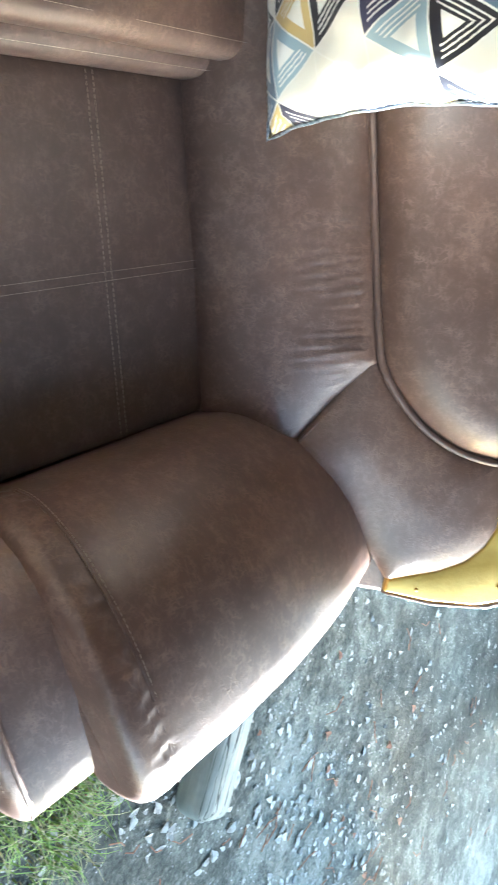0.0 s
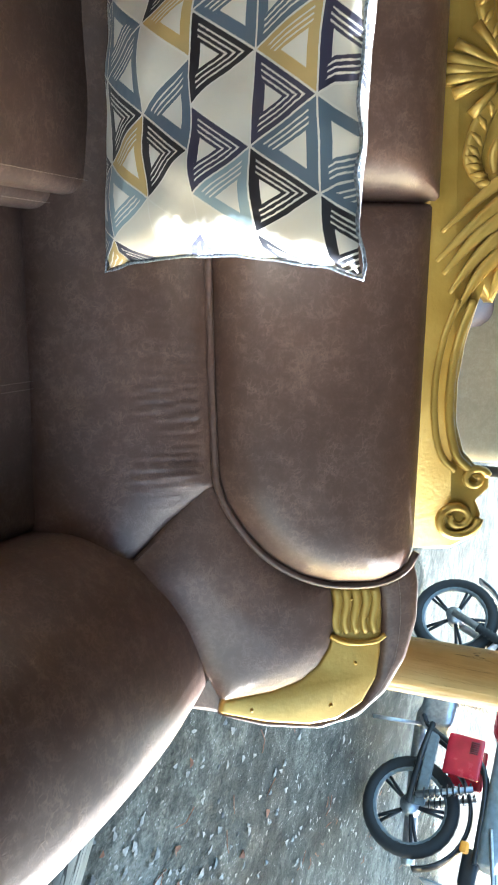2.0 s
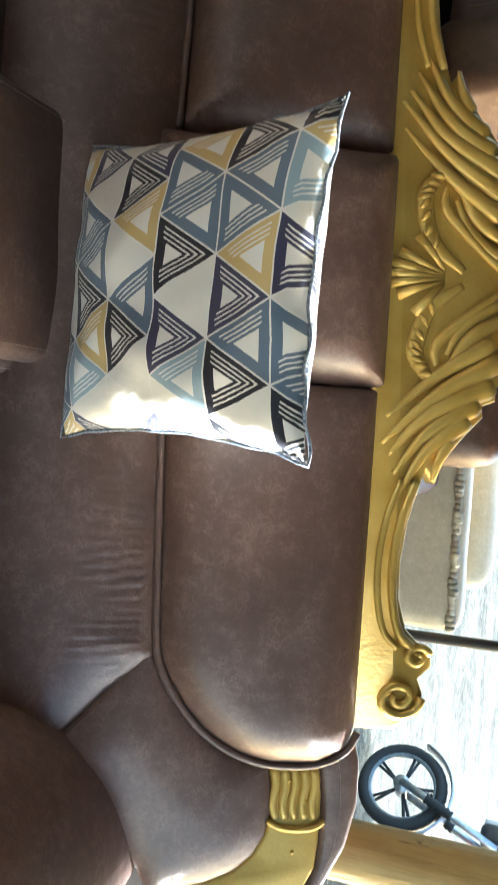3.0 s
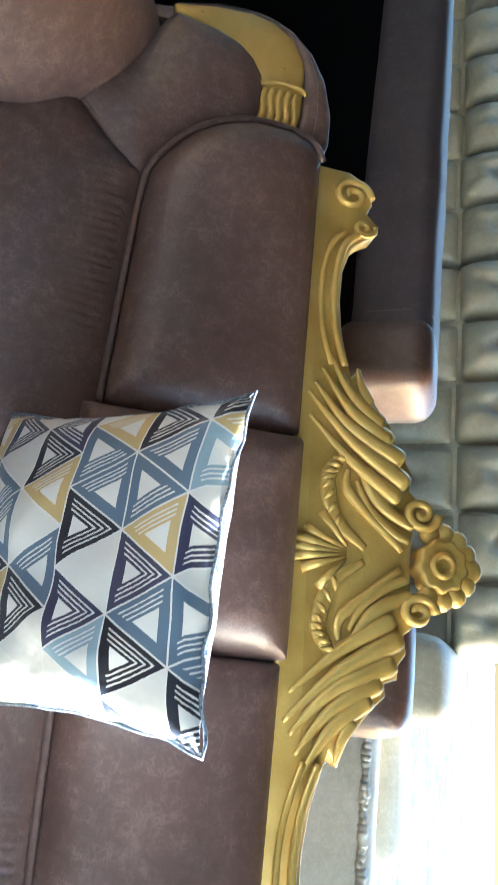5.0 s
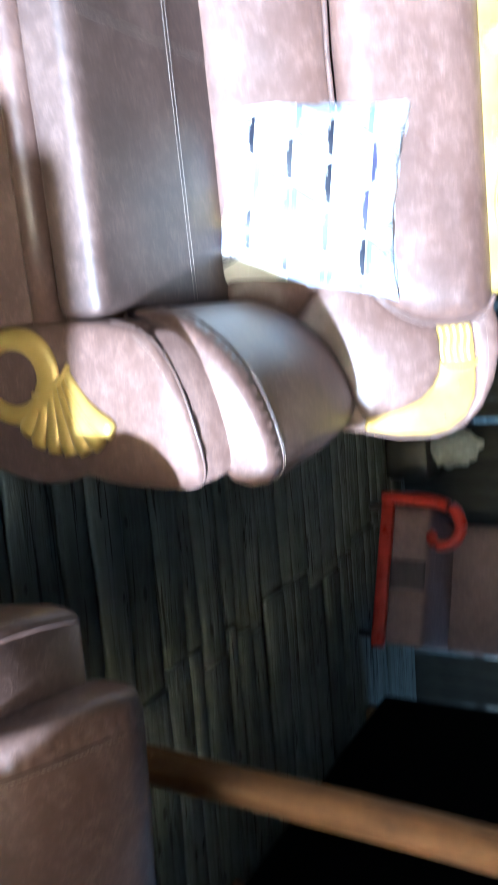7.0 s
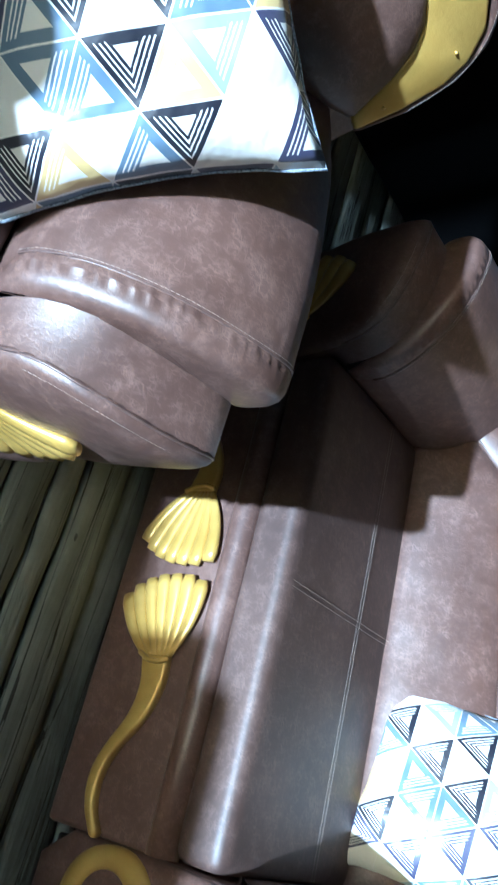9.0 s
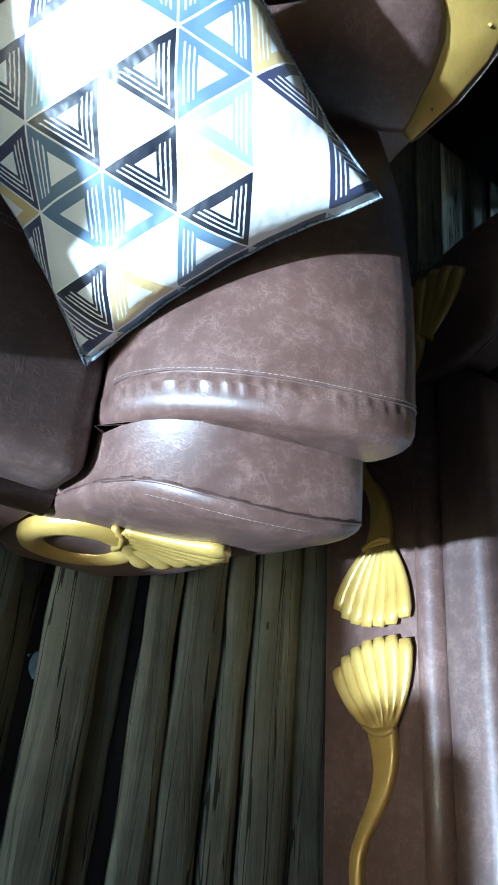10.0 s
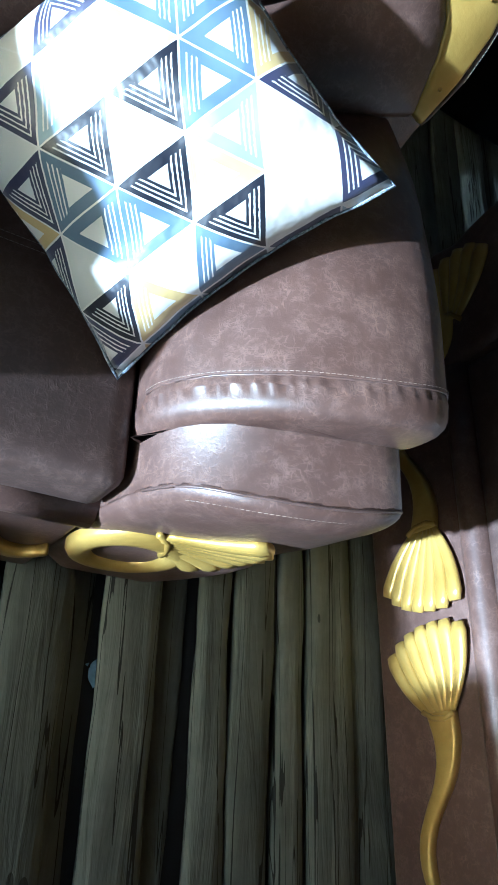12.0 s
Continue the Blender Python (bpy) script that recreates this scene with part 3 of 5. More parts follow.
def arm(sofa_ob, H, s):
    """One arm, s = 1 on the side of +x: front face with ring and shell, stepped box, stuffed pad, wing with gilt trim."""
    def X(a):
        return s * (H + a)

    def bulge(a, z=1.0):
        """The faces of pad and box swell forward towards their middle."""
        return 0.026 * max(0, 1 - ((a - 0.16) / 0.175) ** 2) * max(0, min(1, (z - 0.32) / 0.28))

    def swollen(x, z, h=0.0):
        return leaning(x, z, h + 1.4 * bulge(abs(x) - H, z))

    def leaning(x, z, h=0.0):
        """The face of the arm draws back towards the floor."""
        return on_front(x, z, h - 0.045 * max(0, 0.6 - z))
    # box behind the face
    face = chaikin(FACE, 1)
    body = [Vector((X(p.x), p.y)) for p in face]

    def top_cut(p, y):
        return Vector((p.x, y, p.y))
    rings = []
    for y in (FRONT + 0.0, -0.30, -0.10, 0.10):
        rings.append([top_cut(p, y - (1.4 * bulge(abs(p.x) - H, p.y) - 0.045 * max(0, 0.6 - p.y) if y == FRONT else 0) + (SLOPE * max(0, p.y - 0.45) * 0.6 if y > 0 else 0)) for p in body])
    part("arm_box", rings_to_bm(rings), LEATHER, sofa_ob)
    front = part("arm_front", puff([(X(p[0]), p[1]) for p in FACE], swollen, 0.018, 0.035, 5, 0.014, 1, 0.002, 0.0, 0.004), LEATHER, sofa_ob)
    edge = resample(chaikin([(X(p[0]), p[1]) for p in FACE[2:12]], 2, False), 0.012, False)
    part("piping", tube([swollen(p.x, p.y, 0.003) for p in edge], 0.0022, 6), PIPING, front)
    inn = [Vector((X(p[0] * 0.9 + 0.012), p[1] - 0.014)) for p in FACE[3:11]]
    part("stitching", dashes([swollen(p.x, p.y, 0.0165) for p in chaikin(inn, 2, False)]), THREAD, front)
    # ring and shell
    oval = [(X(0.100 + 0.098 * math.cos(a)), 0.222 + 0.124 * math.sin(a)) for a in (2 * math.pi * j / 40 for j in range(40))]
    hole = [(X(0.100 + 0.055 * math.cos(a)), 0.214 + 0.063 * math.sin(a)) for a in (2 * math.pi * j / 40 for j in range(40))]
    prof = []
    for f, h in ((0, 0.012), (0.0, 0.022), (0.12, 0.031), (0.5, 0.036), (0.88, 0.031), (1.0, 0.022), (1.0, 0.012)):
        prof.append([leaning(o[0] + (i_[0] - o[0]) * f, o[1] + (i_[1] - o[1]) * f, h) for o, i_ in zip(oval, hole)])
    bm = rings_to_bm(prof, False)
    part("ring", bm, GOLD, front, "gilded oval ring")
    tips = [(X(a), z) for a, z in ((0.208, 0.474), (0.236, 0.437), (0.250, 0.396), (0.254, 0.352), (0.250, 0.306), (0.238, 0.262), (0.212, 0.232))]
    fan(front, lambda x, z, h: swollen(x, z, h + 0.018), tips, (X(0.105), 0.325), (s * 0.015, -0.075), "shell_rib", 0.012, 0.0225)
    part("collar", tube([leaning(X(a), z, 0.031) for a, z in ((0.083, 0.372), (0.112, 0.345), (0.130, 0.30), (0.135, 0.27))], 0.006, 8), GOLD, front)
    # stuffed pad
    prof2 = resample(chaikin(PAD_LOW + PAD_TOP, 2), 0.005)
    rear = resample(chaikin([(a, z) for a, z in ARM_REAR] + [(0.325, 0.66), (0.25, 0.60), (0.16, 0.55), (0.07, 0.47)], 1), 0.017)
    cen = sum(prof2, Vector((0, 0))) / len(prof2)
    rings = []
    F2 = FRONT + 0.082
    N = 40
    for d, h in ((0.024, 0.0), (0.014, 0.002), (0.006, 0.008), (0.0015, 0.018), (0.0, 0.035)):
        ring = inset(prof2, d) if area2(prof2) > 0 else inset(prof2, -d)
        rings.append([Vector((X(p.x), F2 + h - bulge(p.x), p.y)) for p in ring])
    for j in range(1, N + 1):
        f = (j / N) ** 1.7
        row = []
        for i_p, p in enumerate(prof2):
            drop = 0.045 * f * f * max(0, min(1, (p.y - 0.5) / 0.2)) + 0.02 * f
            z = p.y - drop + 0.012 * math.sin(math.pi * f)
            yb = SLOPE * (z - 0.45) + 0.03
            y0 = F2 + 0.035
            a = p.x - 0.022 * f * max(0, (p.x - 0.1) / 0.25)
            q = Vector((a, z)) - cen
            q.normalize()
            yy = y0 + (yb - y0) * f
            yy -= bulge(p.x) * (1 - f)
            win = max(0, 1 - abs(yy + bulge(p.x) - F2 - 0.036) / 0.026)
            rip = 0.0020 * win * math.sin(i_p * 1.35 + 4 * noise.noise(Vector((i_p * 0.12, H, s)))) * max(0.1, 0.75 + 0.5 * noise.noise(Vector((i_p * 0.07, 3, s)))) + 0.0012 * win * noise.noise(Vector((a * 45, z * 45, yy * 9))) - 0.002 * math.exp(-((yy + bulge(p.x) - F2 - 0.050) / 0.004) ** 2)
            row.append(Vector((X(a + q.x * rip), yy, z + q.y * rip)))
        rings.append(row)
    for r_i, row in enumerate(rings):
        for v in row:
            v += Vector((0, 0, noise.noise(v * 9 + Vector((s, H, 0))) * 0.003))
    pad = part("arm_pad", rings_to_bm(rings), LEATHER, sofa_ob)
    # seam of the pad's front band: welt, threads and gathers
    top = [p for p in chaikin(PAD_TOP, 2, False)]

    def over(p, y, lift):
        f = (y - F2 - 0.035) / (SLOPE * (p.y - 0.45) + 0.03 - F2 - 0.035)
        drop = 0.045 * f * f * max(0, min(1, (p.y - 0.5) / 0.2)) + 0.02 * f
        a = p.x - 0.022 * f * max(0, (p.x - 0.1) / 0.25)
        d = Vector((a, p.y)) - cen
        d.normalize()
        return Vector((X(a + d.x * lift), y - bulge(p.x) * (1 - f), p.y - drop + 0.012 * math.sin(math.pi * f) + d.y * lift))
    part("welt", tube([over(p, F2 + 0.0505, -0.0010) for p in top], 0.0018, 6), PIPING, pad)
    part("stitching", dashes([over(p, F2 + 0.0550, 0.0012) for p in top]), THREAD, pad)
    # wing
    wing = [(X(a), z) for a, z in ARM_REAR[1:]] + [(X(a), z) for a, z in reversed(GOLD_IN)] + [(X(a), z) for a, z in reversed(PIPE_LINE[:6])]
    w = part("wing", puff(wing, on_back, 0.012, 0.05, 6, 0.012, 0, 0.016, 0.04, 0.020), LEATHER, sofa_ob)
    outl = [(X(a), z) for a, z in GOLD_IN] + [(X(a), z) for a, z in reversed(GOLD_OUT)]
    trim = part("gilt_trim", slab(outl, lambda x, z, h: on_back(x, z, h + 0.016), 0.03, 0.006, 0, 0.008), GOLD, sofa_ob, "gilded flat arm trim")
    for j in range(5):
        f = (j + 0.5) / 5
        z0, z1 = 0.853 + 0.072 * f, 0.861 + 0.07 * f
        path = [on_back(X(0.104 + 0.085 * q), z0 + (z1 - z0) * q + 0.0035 * math.sin(q * 6.3), 0.015) for q in (i / 10 for i in range(11))]
        part("flute", tube(path, lambda q: 0.0088 * (1.0 - 0.2 * q * q), 8, None, 0.7, BN), GOLD, trim)
    lip = [on_back(X(a), z, 0.019) for a, z in ((0.192, 0.855), (0.203, 0.875), (0.207, 0.90), (0.203, 0.925), (0.192, 0.938))]
    part("lip", tube(spline(lip, 5), 0.005, 8), GOLD, trim)
    for a, z in ((0.125, 0.885), (0.16, 0.91), (0.245, 0.895), (0.325, 0.86), (0.33, 0.74)):
        nb = bmesh.new()
        bmesh.ops.create_uvsphere(nb, u_segments=8, v_segments=6, radius=0.0032, matrix=Matrix.Translation(on_back(X(a), z, 0.018)))
        part("nail_head", nb, GOLD, trim)
    rim = [(X(a), z) for a, z in GOLD_OUT] + [(X(a), z) for a, z in reversed(WING_OUT)]
    rm = part("wing_border", puff(rim, on_back, 0.014, 0.018, 4, 0.010, 0, 0.0, 0.03), LEATHER, sofa_ob)
    mids = [Vector(((a[0] + b[0]) / 2, (a[1] + b[1]) / 2)) for a, b in zip(GOLD_OUT[:8], WING_OUT[:8])]
    part("stitching", dashes([on_back(X(p.x), p.y, 0.0145) for p in chaikin(mids, 2, False)]), THREAD, rm)
    part("seam", tube(spline([on_back(X(a), z, 0.0215) for a, z in ((0.062, 0.562), (-0.01, 0.625), (-0.078, 0.684))], 6), 0.0034, 6), PIPING, w)


def sofa(name, H, m, label, category, middle=0.0, wave=True, deeper=0.0):
    """One piece of the suite: H is half the width between its arms; middle is half the width of a middle console, or 0."""
    global FRONT
    FRONT = -0.51 - deeper
    e = thing(name, m, label, category, "matching brown upholstered suite")
    # back frame behind everything
    half = [Vector((H + a, z)) for a, z in WING_OUT]
    prof = [Vector((0, 0.02)), Vector((H + 0.26, 0.02)), Vector((H + 0.30, 0.45)), Vector((H + 0.340, 0.66))] + list(reversed(half)) + [Vector((0, 0.978))]
    outline = prof + [Vector((-p.x, p.y)) for p in reversed(prof[1:-1])]
    part("back_frame", slab(outline, lambda x, z, h: on_back(x, z, h) if z > 0.3 else Vector((x, on_back(x, 0.3, h).y, z)), 0.13, 0.012, 0, 0.03), LEATHER, e)
    # lumbar roll
    lum = [(-H, 0.43), (H, 0.43), (H + 0.02, 0.49)] + [(H + a, z) for a, z in SEAM] + [(0, 0.672)] + [(-H - a, z) for a, z in reversed(SEAM)] + [(-H - 0.02, 0.49)]
    def pleat(x, z, d):
        near = min(1, max(0, 1.5 - abs(abs(x) - (H - 0.21)) / 0.17))
        up_ = max(0, min(1, (z - 0.555) / 0.10)) * max(0, min(1, (0.676 - z) / 0.010))
        wave_ = math.sin(x * 370 + 6 * noise.noise(Vector((x * 11, z * 9, H)))) + 0.5 * math.sin(x * 610 + 8 * noise.noise(Vector((x * 9, z * 14, H + 3))))
        return 0.0042 * near * up_ * wave_ * max(0.15, 0.6 + noise.noise(Vector((x * 17, z * 9, 2))))
    part("lumbar_roll", puff(lum, on_back, 0.026, 0.085, 8, 0.012, 0, 0.016, 0.04, 0.014, pleat, 0.0062 if middle else 0.011), LEATHER, e)
    # upper back
    right = [(H + a, z) for a, z in PIPE_LINE]
    if middle:
        secs = [[(middle, 0.672)] + right + [(middle, 0.978)], [(-x, z) for x, z in ([(middle, 0.672)] + right + [(middle, 0.978)])],
                [(-middle, 0.64), (middle, 0.64), (middle, 0.985), (-middle, 0.985)]]
    else:
        secs = [[(-x, z) for x, z in reversed(right)] + right]
    for i, sec in enumerate(secs):
        full = 0.052 if i < 2 else 0.075
        dense = []
        for a, b in zip(sec, sec[1:] + sec[:1]):
            dense += [Vector(a).lerp(Vector(b), q / 6) for q in range(6)]
        def gather(x, z, d, i=i):
            if not middle:
                return 0
            near = max(0, 1 - abs(abs(x) - middle) / 0.05)
            return -0.016 * near * max(0, noise.noise(Vector((x * 12, z * 75, i)))) * min(1, d / 0.01)
        up = part("back_cushion", puff(dense, on_back, full, 0.075, 8, 0.012, 0, 0.004, 0.02, 0.014, gather, 0.013), LEATHER, e)
        if i < 2:
            line = [(0.0 if not middle else middle, 0.672)] + right
            sg = 1 if i == 0 else -1
            path = resample(chaikin([Vector((sg * x, z)) for x, z in line], 2, False), 0.012, False)
            part("piping", tube([on_back(p.x, p.y, 0.028) for p in path], 0.0065, 8), PIPING, up)
            if not middle:
                path = resample(chaikin([Vector((-x, z)) for x, z in line], 2, False), 0.012, False)
                part("piping", tube([on_back(p.x, p.y, 0.028) for p in path], 0.0065, 8), PIPING, up)
    # seat
    seats = ((-H, -middle), (middle, H)) if middle else ((-H, H),)
    for x0, x1 in seats:
        st = part("seat", cushion_bm(x0 + 0.002, x1 - 0.002, FRONT + 0.005, 0.004, 0.335, 0.45, 0.028, 0.006, 20, 0.003, x0), LEATHER_SEAT, e)
        c = (x0 + x1) / 2 + (0.02 if middle else 0)
        th = bmesh.new()
        for d in (-0.006, 0.006):
            dashes([Vector((c + d, y, 0.4575)) for y in (-0.02, -0.25, FRONT + 0.025)], bm=th)
            dashes([Vector((x, -0.19 + d - (FRONT + 0.51) * -0.5, 0.4575)) for x in (x0 + 0.01, c, x1 - 0.01)], bm=th)
        part("stitching", th, THREAD, st)
    if middle:
        con = part("console", cushion_bm(-middle - 0.022, middle + 0.022, FRONT + 0.02, 0.05, 0.435, 0.502, 0.028, 0.004, 20, 0.008, 3), LEATHER_SEAT, e)
        lid = part("console_lid", cushion_bm(-middle - 0.002, middle + 0.002, FRONT + 0.0, 0.06, 0.494, 0.548, 0.024, 0.010, 20, 0.007, 4), LEATHER_SEAT, e)
        for s in (1, -1):
            part("stitching", dashes([Vector((s * (middle - 0.018), y, 0.5500)) for y in (FRONT + 0.03, -0.2, 0.02)]), THREAD, lid)
            part("stitching", dashes([Vector((s * (middle + 0.014), y, 0.4975)) for y in (FRONT + 0.03, -0.2, 0.02)]), THREAD, con)
    # apron and roll under the seat
    ap = part("apron", box_bm(-H, H, FRONT, 0.0, 0.004, 0.30, 0.012), LEATHER, e)
    part("front_roll", tube([Vector((x, FRONT + 0.022, 0.305)) for x in (-H, -H / 2, 0, H / 2, H)], 0.033, 16), LEATHER, e)
    if wave:
        for s in (1, -1):
            sc = (H - 0.02) / 0.535
            def F(x, z, h, s=s):
                return on_front(s * x * sc, z, h)
            tips = [(0.022, 0.262), (0.012, 0.225), (0.012, 0.190), (0.016, 0.155), (0.026, 0.122), (0.042, 0.092), (0.066, 0.066)]
            fan(ap, lambda x, z, h: F(x, z, h + 0.004), tips, (0.195, 0.195), (0.012, -0.05), "shell_rib", 0.012, 0.0195)
            up_e = [(0.19, 0.222), (0.247, 0.229), (0.321, 0.205), (0.39, 0.150), (0.446, 0.128), (0.506, 0.134), (0.548, 0.165)]
            lo_e = [(0.19, 0.150), (0.26, 0.172), (0.322, 0.160), (0.372, 0.128), (0.436, 0.098), (0.506, 0.107), (0.562, 0.150)]
            ol = chaikin(up_e, 2, False) + list(reversed(chaikin(lo_e, 2, False)))
            part("wave", slab(ol, lambda x, z, h: F(x, z, h + 0.018), 0.02, 0.006, 0, 0.01), GOLD, ap, "gilded carved wave")
            part("collar", tube([F(x, z, 0.019) for x, z in ((0.196, 0.23), (0.205, 0.205), (0.203, 0.175), (0.19, 0.148))], 0.0055, 8), GOLD, ap)
    for s in (1, -1):
        arm(e, H, s)
        # feet
        for y in (FRONT + 0.08, 0.0):
            part("foot", box_bm(s * (H + 0.05) - 0.03, s * (H + 0.05) + 0.03, y - 0.03, y + 0.03, 0.0, 0.03, 0.004, 1), BLACK_METAL, e)
    crest(e, H, (H + 0.035) / 0.765)
    return e


def stand(origin, across, up):
    """A pose from a place and the directions of a thing's width and height."""
    x = Vector(across).normalized()
    z = Vector(up)
    z = (z - x * z.dot(x)).normalized()
    y = z.cross(x)
    return Matrix.Translation(origin) @ Matrix((x, y, z)).transposed().to_4x4()


def pillow(m, label, w=0.445, t=0.085, seed=0, turned=False, print_at=(0.0, 0.0), way=1):
    """A square cushion with pulled corners, a seam round its edge and soft folds. It stands on its lower edge."""
    n = 28
    bm = bmesh.new()
    uvl = bm.loops.layers.uv.new("UVMap")
    grid = {}
    for side in (1, -1):
        for i in range(n + 1):
            for j in range(n + 1):
                u, v = i / n * 2 - 1, j / n * 2 - 1
                edge = i in (0, n) or j in (0, n)
                if side < 0 and edge:
                    grid[side, i, j] = grid[1, i, j]
                    continue
                k = 1 - 0.105 * (1 - v * v) * abs(u) ** 3 + 0.016 * noise.noise(Vector((v * 4.5, seed, u * 2))) * abs(u) ** 3
                l_ = 1 - 0.105 * (1 - u * u) * abs(v) ** 3 + 0.016 * noise.noise(Vector((u * 4.5, seed + 7, v * 2))) * abs(v) ** 3
                h = t * ((1 - u * u) * (1 - v * v)) ** 0.42 * (0.92 + 0.16 * noise.noise(Vector((u * 1.5, v * 1.5, seed + side))))
                h += 0.011 * noise.noise(Vector((u * 3.4, v * 3.4, seed + 3 * side))) * (1 - max(abs(u), abs(v)) ** 4)
                if edge:
                    h = 0.011 * noise.noise(Vector((u * 5, v * 5, seed)))
                grid[side, i, j] = bm.verts.new((u * w / 2 * k, -side * h, v * w / 2 * l_ + w / 2))
        for i in range(n):
            for j in range(n):
                q = [(i, j), (i + 1, j), (i + 1, j + 1), (i, j + 1)]
                f = bm.faces.new([grid[side, a, b] for a, b in q])
                for lp, (a, b) in zip(f.loops, q):
                    lp[uvl].uv = (way * (b if turned else a) / n + print_at[0], way * (a if turned else b) / n + print_at[1])
    e = thing("throw_pillow", m, label, "pillow", "throw pillows")
    cov = part("cover", bm, SATIN, e)
    path = []
    for a, b in [(i, 0) for i in range(n)] + [(n, j) for j in range(n)] + [(n - i, n) for i in range(n)] + [(0, n - j) for j in range(n)]:
        u, v = a / n * 2 - 1, b / n * 2 - 1
        k = 1 - 0.105 * (1 - v * v) * abs(u) ** 3 + 0.016 * noise.noise(Vector((v * 4.5, seed, u * 2))) * abs(u) ** 3
        l_ = 1 - 0.105 * (1 - u * u) * abs(v) ** 3 + 0.016 * noise.noise(Vector((u * 4.5, seed + 7, v * 2))) * abs(v) ** 3
        path.append(Vector((u * w / 2 * k * 1.006, 0.011 * noise.noise(Vector((u * 5, v * 5, seed))), v * w / 2 * l_ + w / 2)))
    part("edge_seam", tube(path, 0.0024, 6, None, 1, None, True), SATIN_EDGE, cov)
    return e
SATIN_EDGE = plain("satin_edge", (0.22, 0.25, 0.30), 0.5, 0, 300, 0.8)
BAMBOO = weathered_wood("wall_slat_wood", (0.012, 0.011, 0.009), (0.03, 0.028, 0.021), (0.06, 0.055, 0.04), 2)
GRASS_DRY = plain("dry_grass", (0.30, 0.28, 0.14), 0.8, 0, 15, 0.4)
LEAF_DRY = plain("bleached_leaf", (0.36, 0.35, 0.31), 0.8, 0, 40, 0.5)
LAMP_GLASS = plain("lamp_glass", (0.5, 0.5, 0.48), 0.15, 0, 10, 0.1)
CHIP = plain("blue_paper", (0.30, 0.42, 0.50), 0.8, 0, 40, 0.3)

# ---------------- ground, roof and walls ----------------
GZ = -0.05
bm = bmesh.new()
bmesh.ops.create_grid(bm, x_segments=170, y_segments=170, size=1)
for v in bm.verts:
    x, y = (math.copysign(abs(a) ** 2.6 * 80 + abs(a) * 4, a) for a in (v.co.x, v.co.y))
    x, y = x + 1.5, y + 2.0
    rough = 0.022 * noise.noise(Vector((x * 1.7, y * 1.7, 0))) + 0.010 * noise.noise(Vector((x * 6, y * 6, 3)))
    v.co = Vector((x, y, GZ + rough * (1 if x > 0.75 or y > 2.9 else 0.0) - 0.004))
tagged(part("ground", bm, DIRT, None), "grey trodden dirt strewn with gravel and litter", "ground", "", "structure")

def roof_z(y):
    """The underside of the roof, which falls towards the open side."""
    return 2.30 - 0.45 * (y + 4.0) / 7.1


# the roof over the posts is unseen; reach and fall hold back skylight
bm = box_bm(-4.9, 1.95, -4.0, 3.1, 0.0, 0.05, 0.004, 1)
for v in bm.verts:
    v.co.z += roof_z(v.co.y)
roof = tagged(part("roof", bm, TIN, None, "", False), "unseen dark rusty tin shed roof, shaped to limit skylight", "roof", "", "structure")


def slat_wall(name, a, b, label):
    """A wall of upright slats with thin gaps between two floor points, on two rails."""
    a, b = Vector(a), Vector(b)
    d = (b - a)
    ln = d.length
    t = d.normalized()
    n = Vector((-t.y, t.x, 0))
    bm_ = bmesh.new()
    for z in (0.35, 1.1, 1.85):
        tube([a + n * 0.04 + Vector((0, 0, z)), b + n * 0.04 + Vector((0, 0, z))], 0.03, 8, bm_)
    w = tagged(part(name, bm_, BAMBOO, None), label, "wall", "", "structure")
    rs = random.Random(name)
    shapes = []
    for k in range(5):
        m_ = box_bm(-0.05, 0.05, -0.009, 0.009, 0, 2.10, 0.004, 1)
        for v in m_.verts:
            v.co.x += 0.012 * math.sin(v.co.z * 1.9 + k)
        me = bpy.data.meshes.new("slat")
        m_.to_mesh(me)
        m_.free()
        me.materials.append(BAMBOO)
        shapes.append(me)
    s = 0.05
    while s < ln:
        ob = new("slat", shapes[rs.randrange(5)])
        p = a + t * s
        ob.matrix_world = Matrix.Translation((p.x, p.y, GZ)) @ Matrix.Rotation(math.atan2(t.y, t.x) + rs.uniform(-0.05, 0.05), 4, "Z") @ Matrix.Rotation(rs.uniform(-0.014, 0.014), 4, "Y")
        ob.parent = w
        s += 0.1 + (0.012 if rs.random() < 0.22 else -0.004)
    return w


slat_wall("wall_west", (-4.6, -3.7, 0), (-4.6, 3.0, 0), "dark rough slat wall with light in its gaps")
slat_wall("wall_south", (-4.6, -3.7, 0), (1.9, -3.7, 0), "dark rough slat wall with light in its gaps")
# this one is unseen, added to cut daylight from the south-east
slat_wall("wall_south_east", (1.78, -3.65, 0), (1.78, -0.8, 0), "dark rough slat wall with light in its gaps")
# added out of view: keeps low sun off the yard and rear sofas
tagged(part("sun_block_yard", box_bm(9.0, 9.2, 4.45, 8.0, GZ, 3.6, 0.01, 1), TIN, None, "", False), "tall unseen sheet wall added to block low sun", "wall", "", "structure")
# added out of view: its height sets where low sun clears the floor
low = tagged(part("wall_east", box_bm(4.0, 4.1, -3.7, 2.70, GZ, 0.88, 0.01, 1), BAMBOO, None, "", False), "low unseen parapet added to shade the floor and near yard", "wall", "", "structure")

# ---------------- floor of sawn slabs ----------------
# a solid near-black sheet stands in for the shade between the slabs
floor = tagged(part("floor", box_bm(-4.58, 0.62, -3.66, 3.0, GZ - 0.01, GZ + 0.012, 0, 1), RUBBER_AND_SHADE, None, "", False), "black sheet under rough floor slabs, for the shade in their gaps", "floor", "", "structure")
rs = random.Random(11)


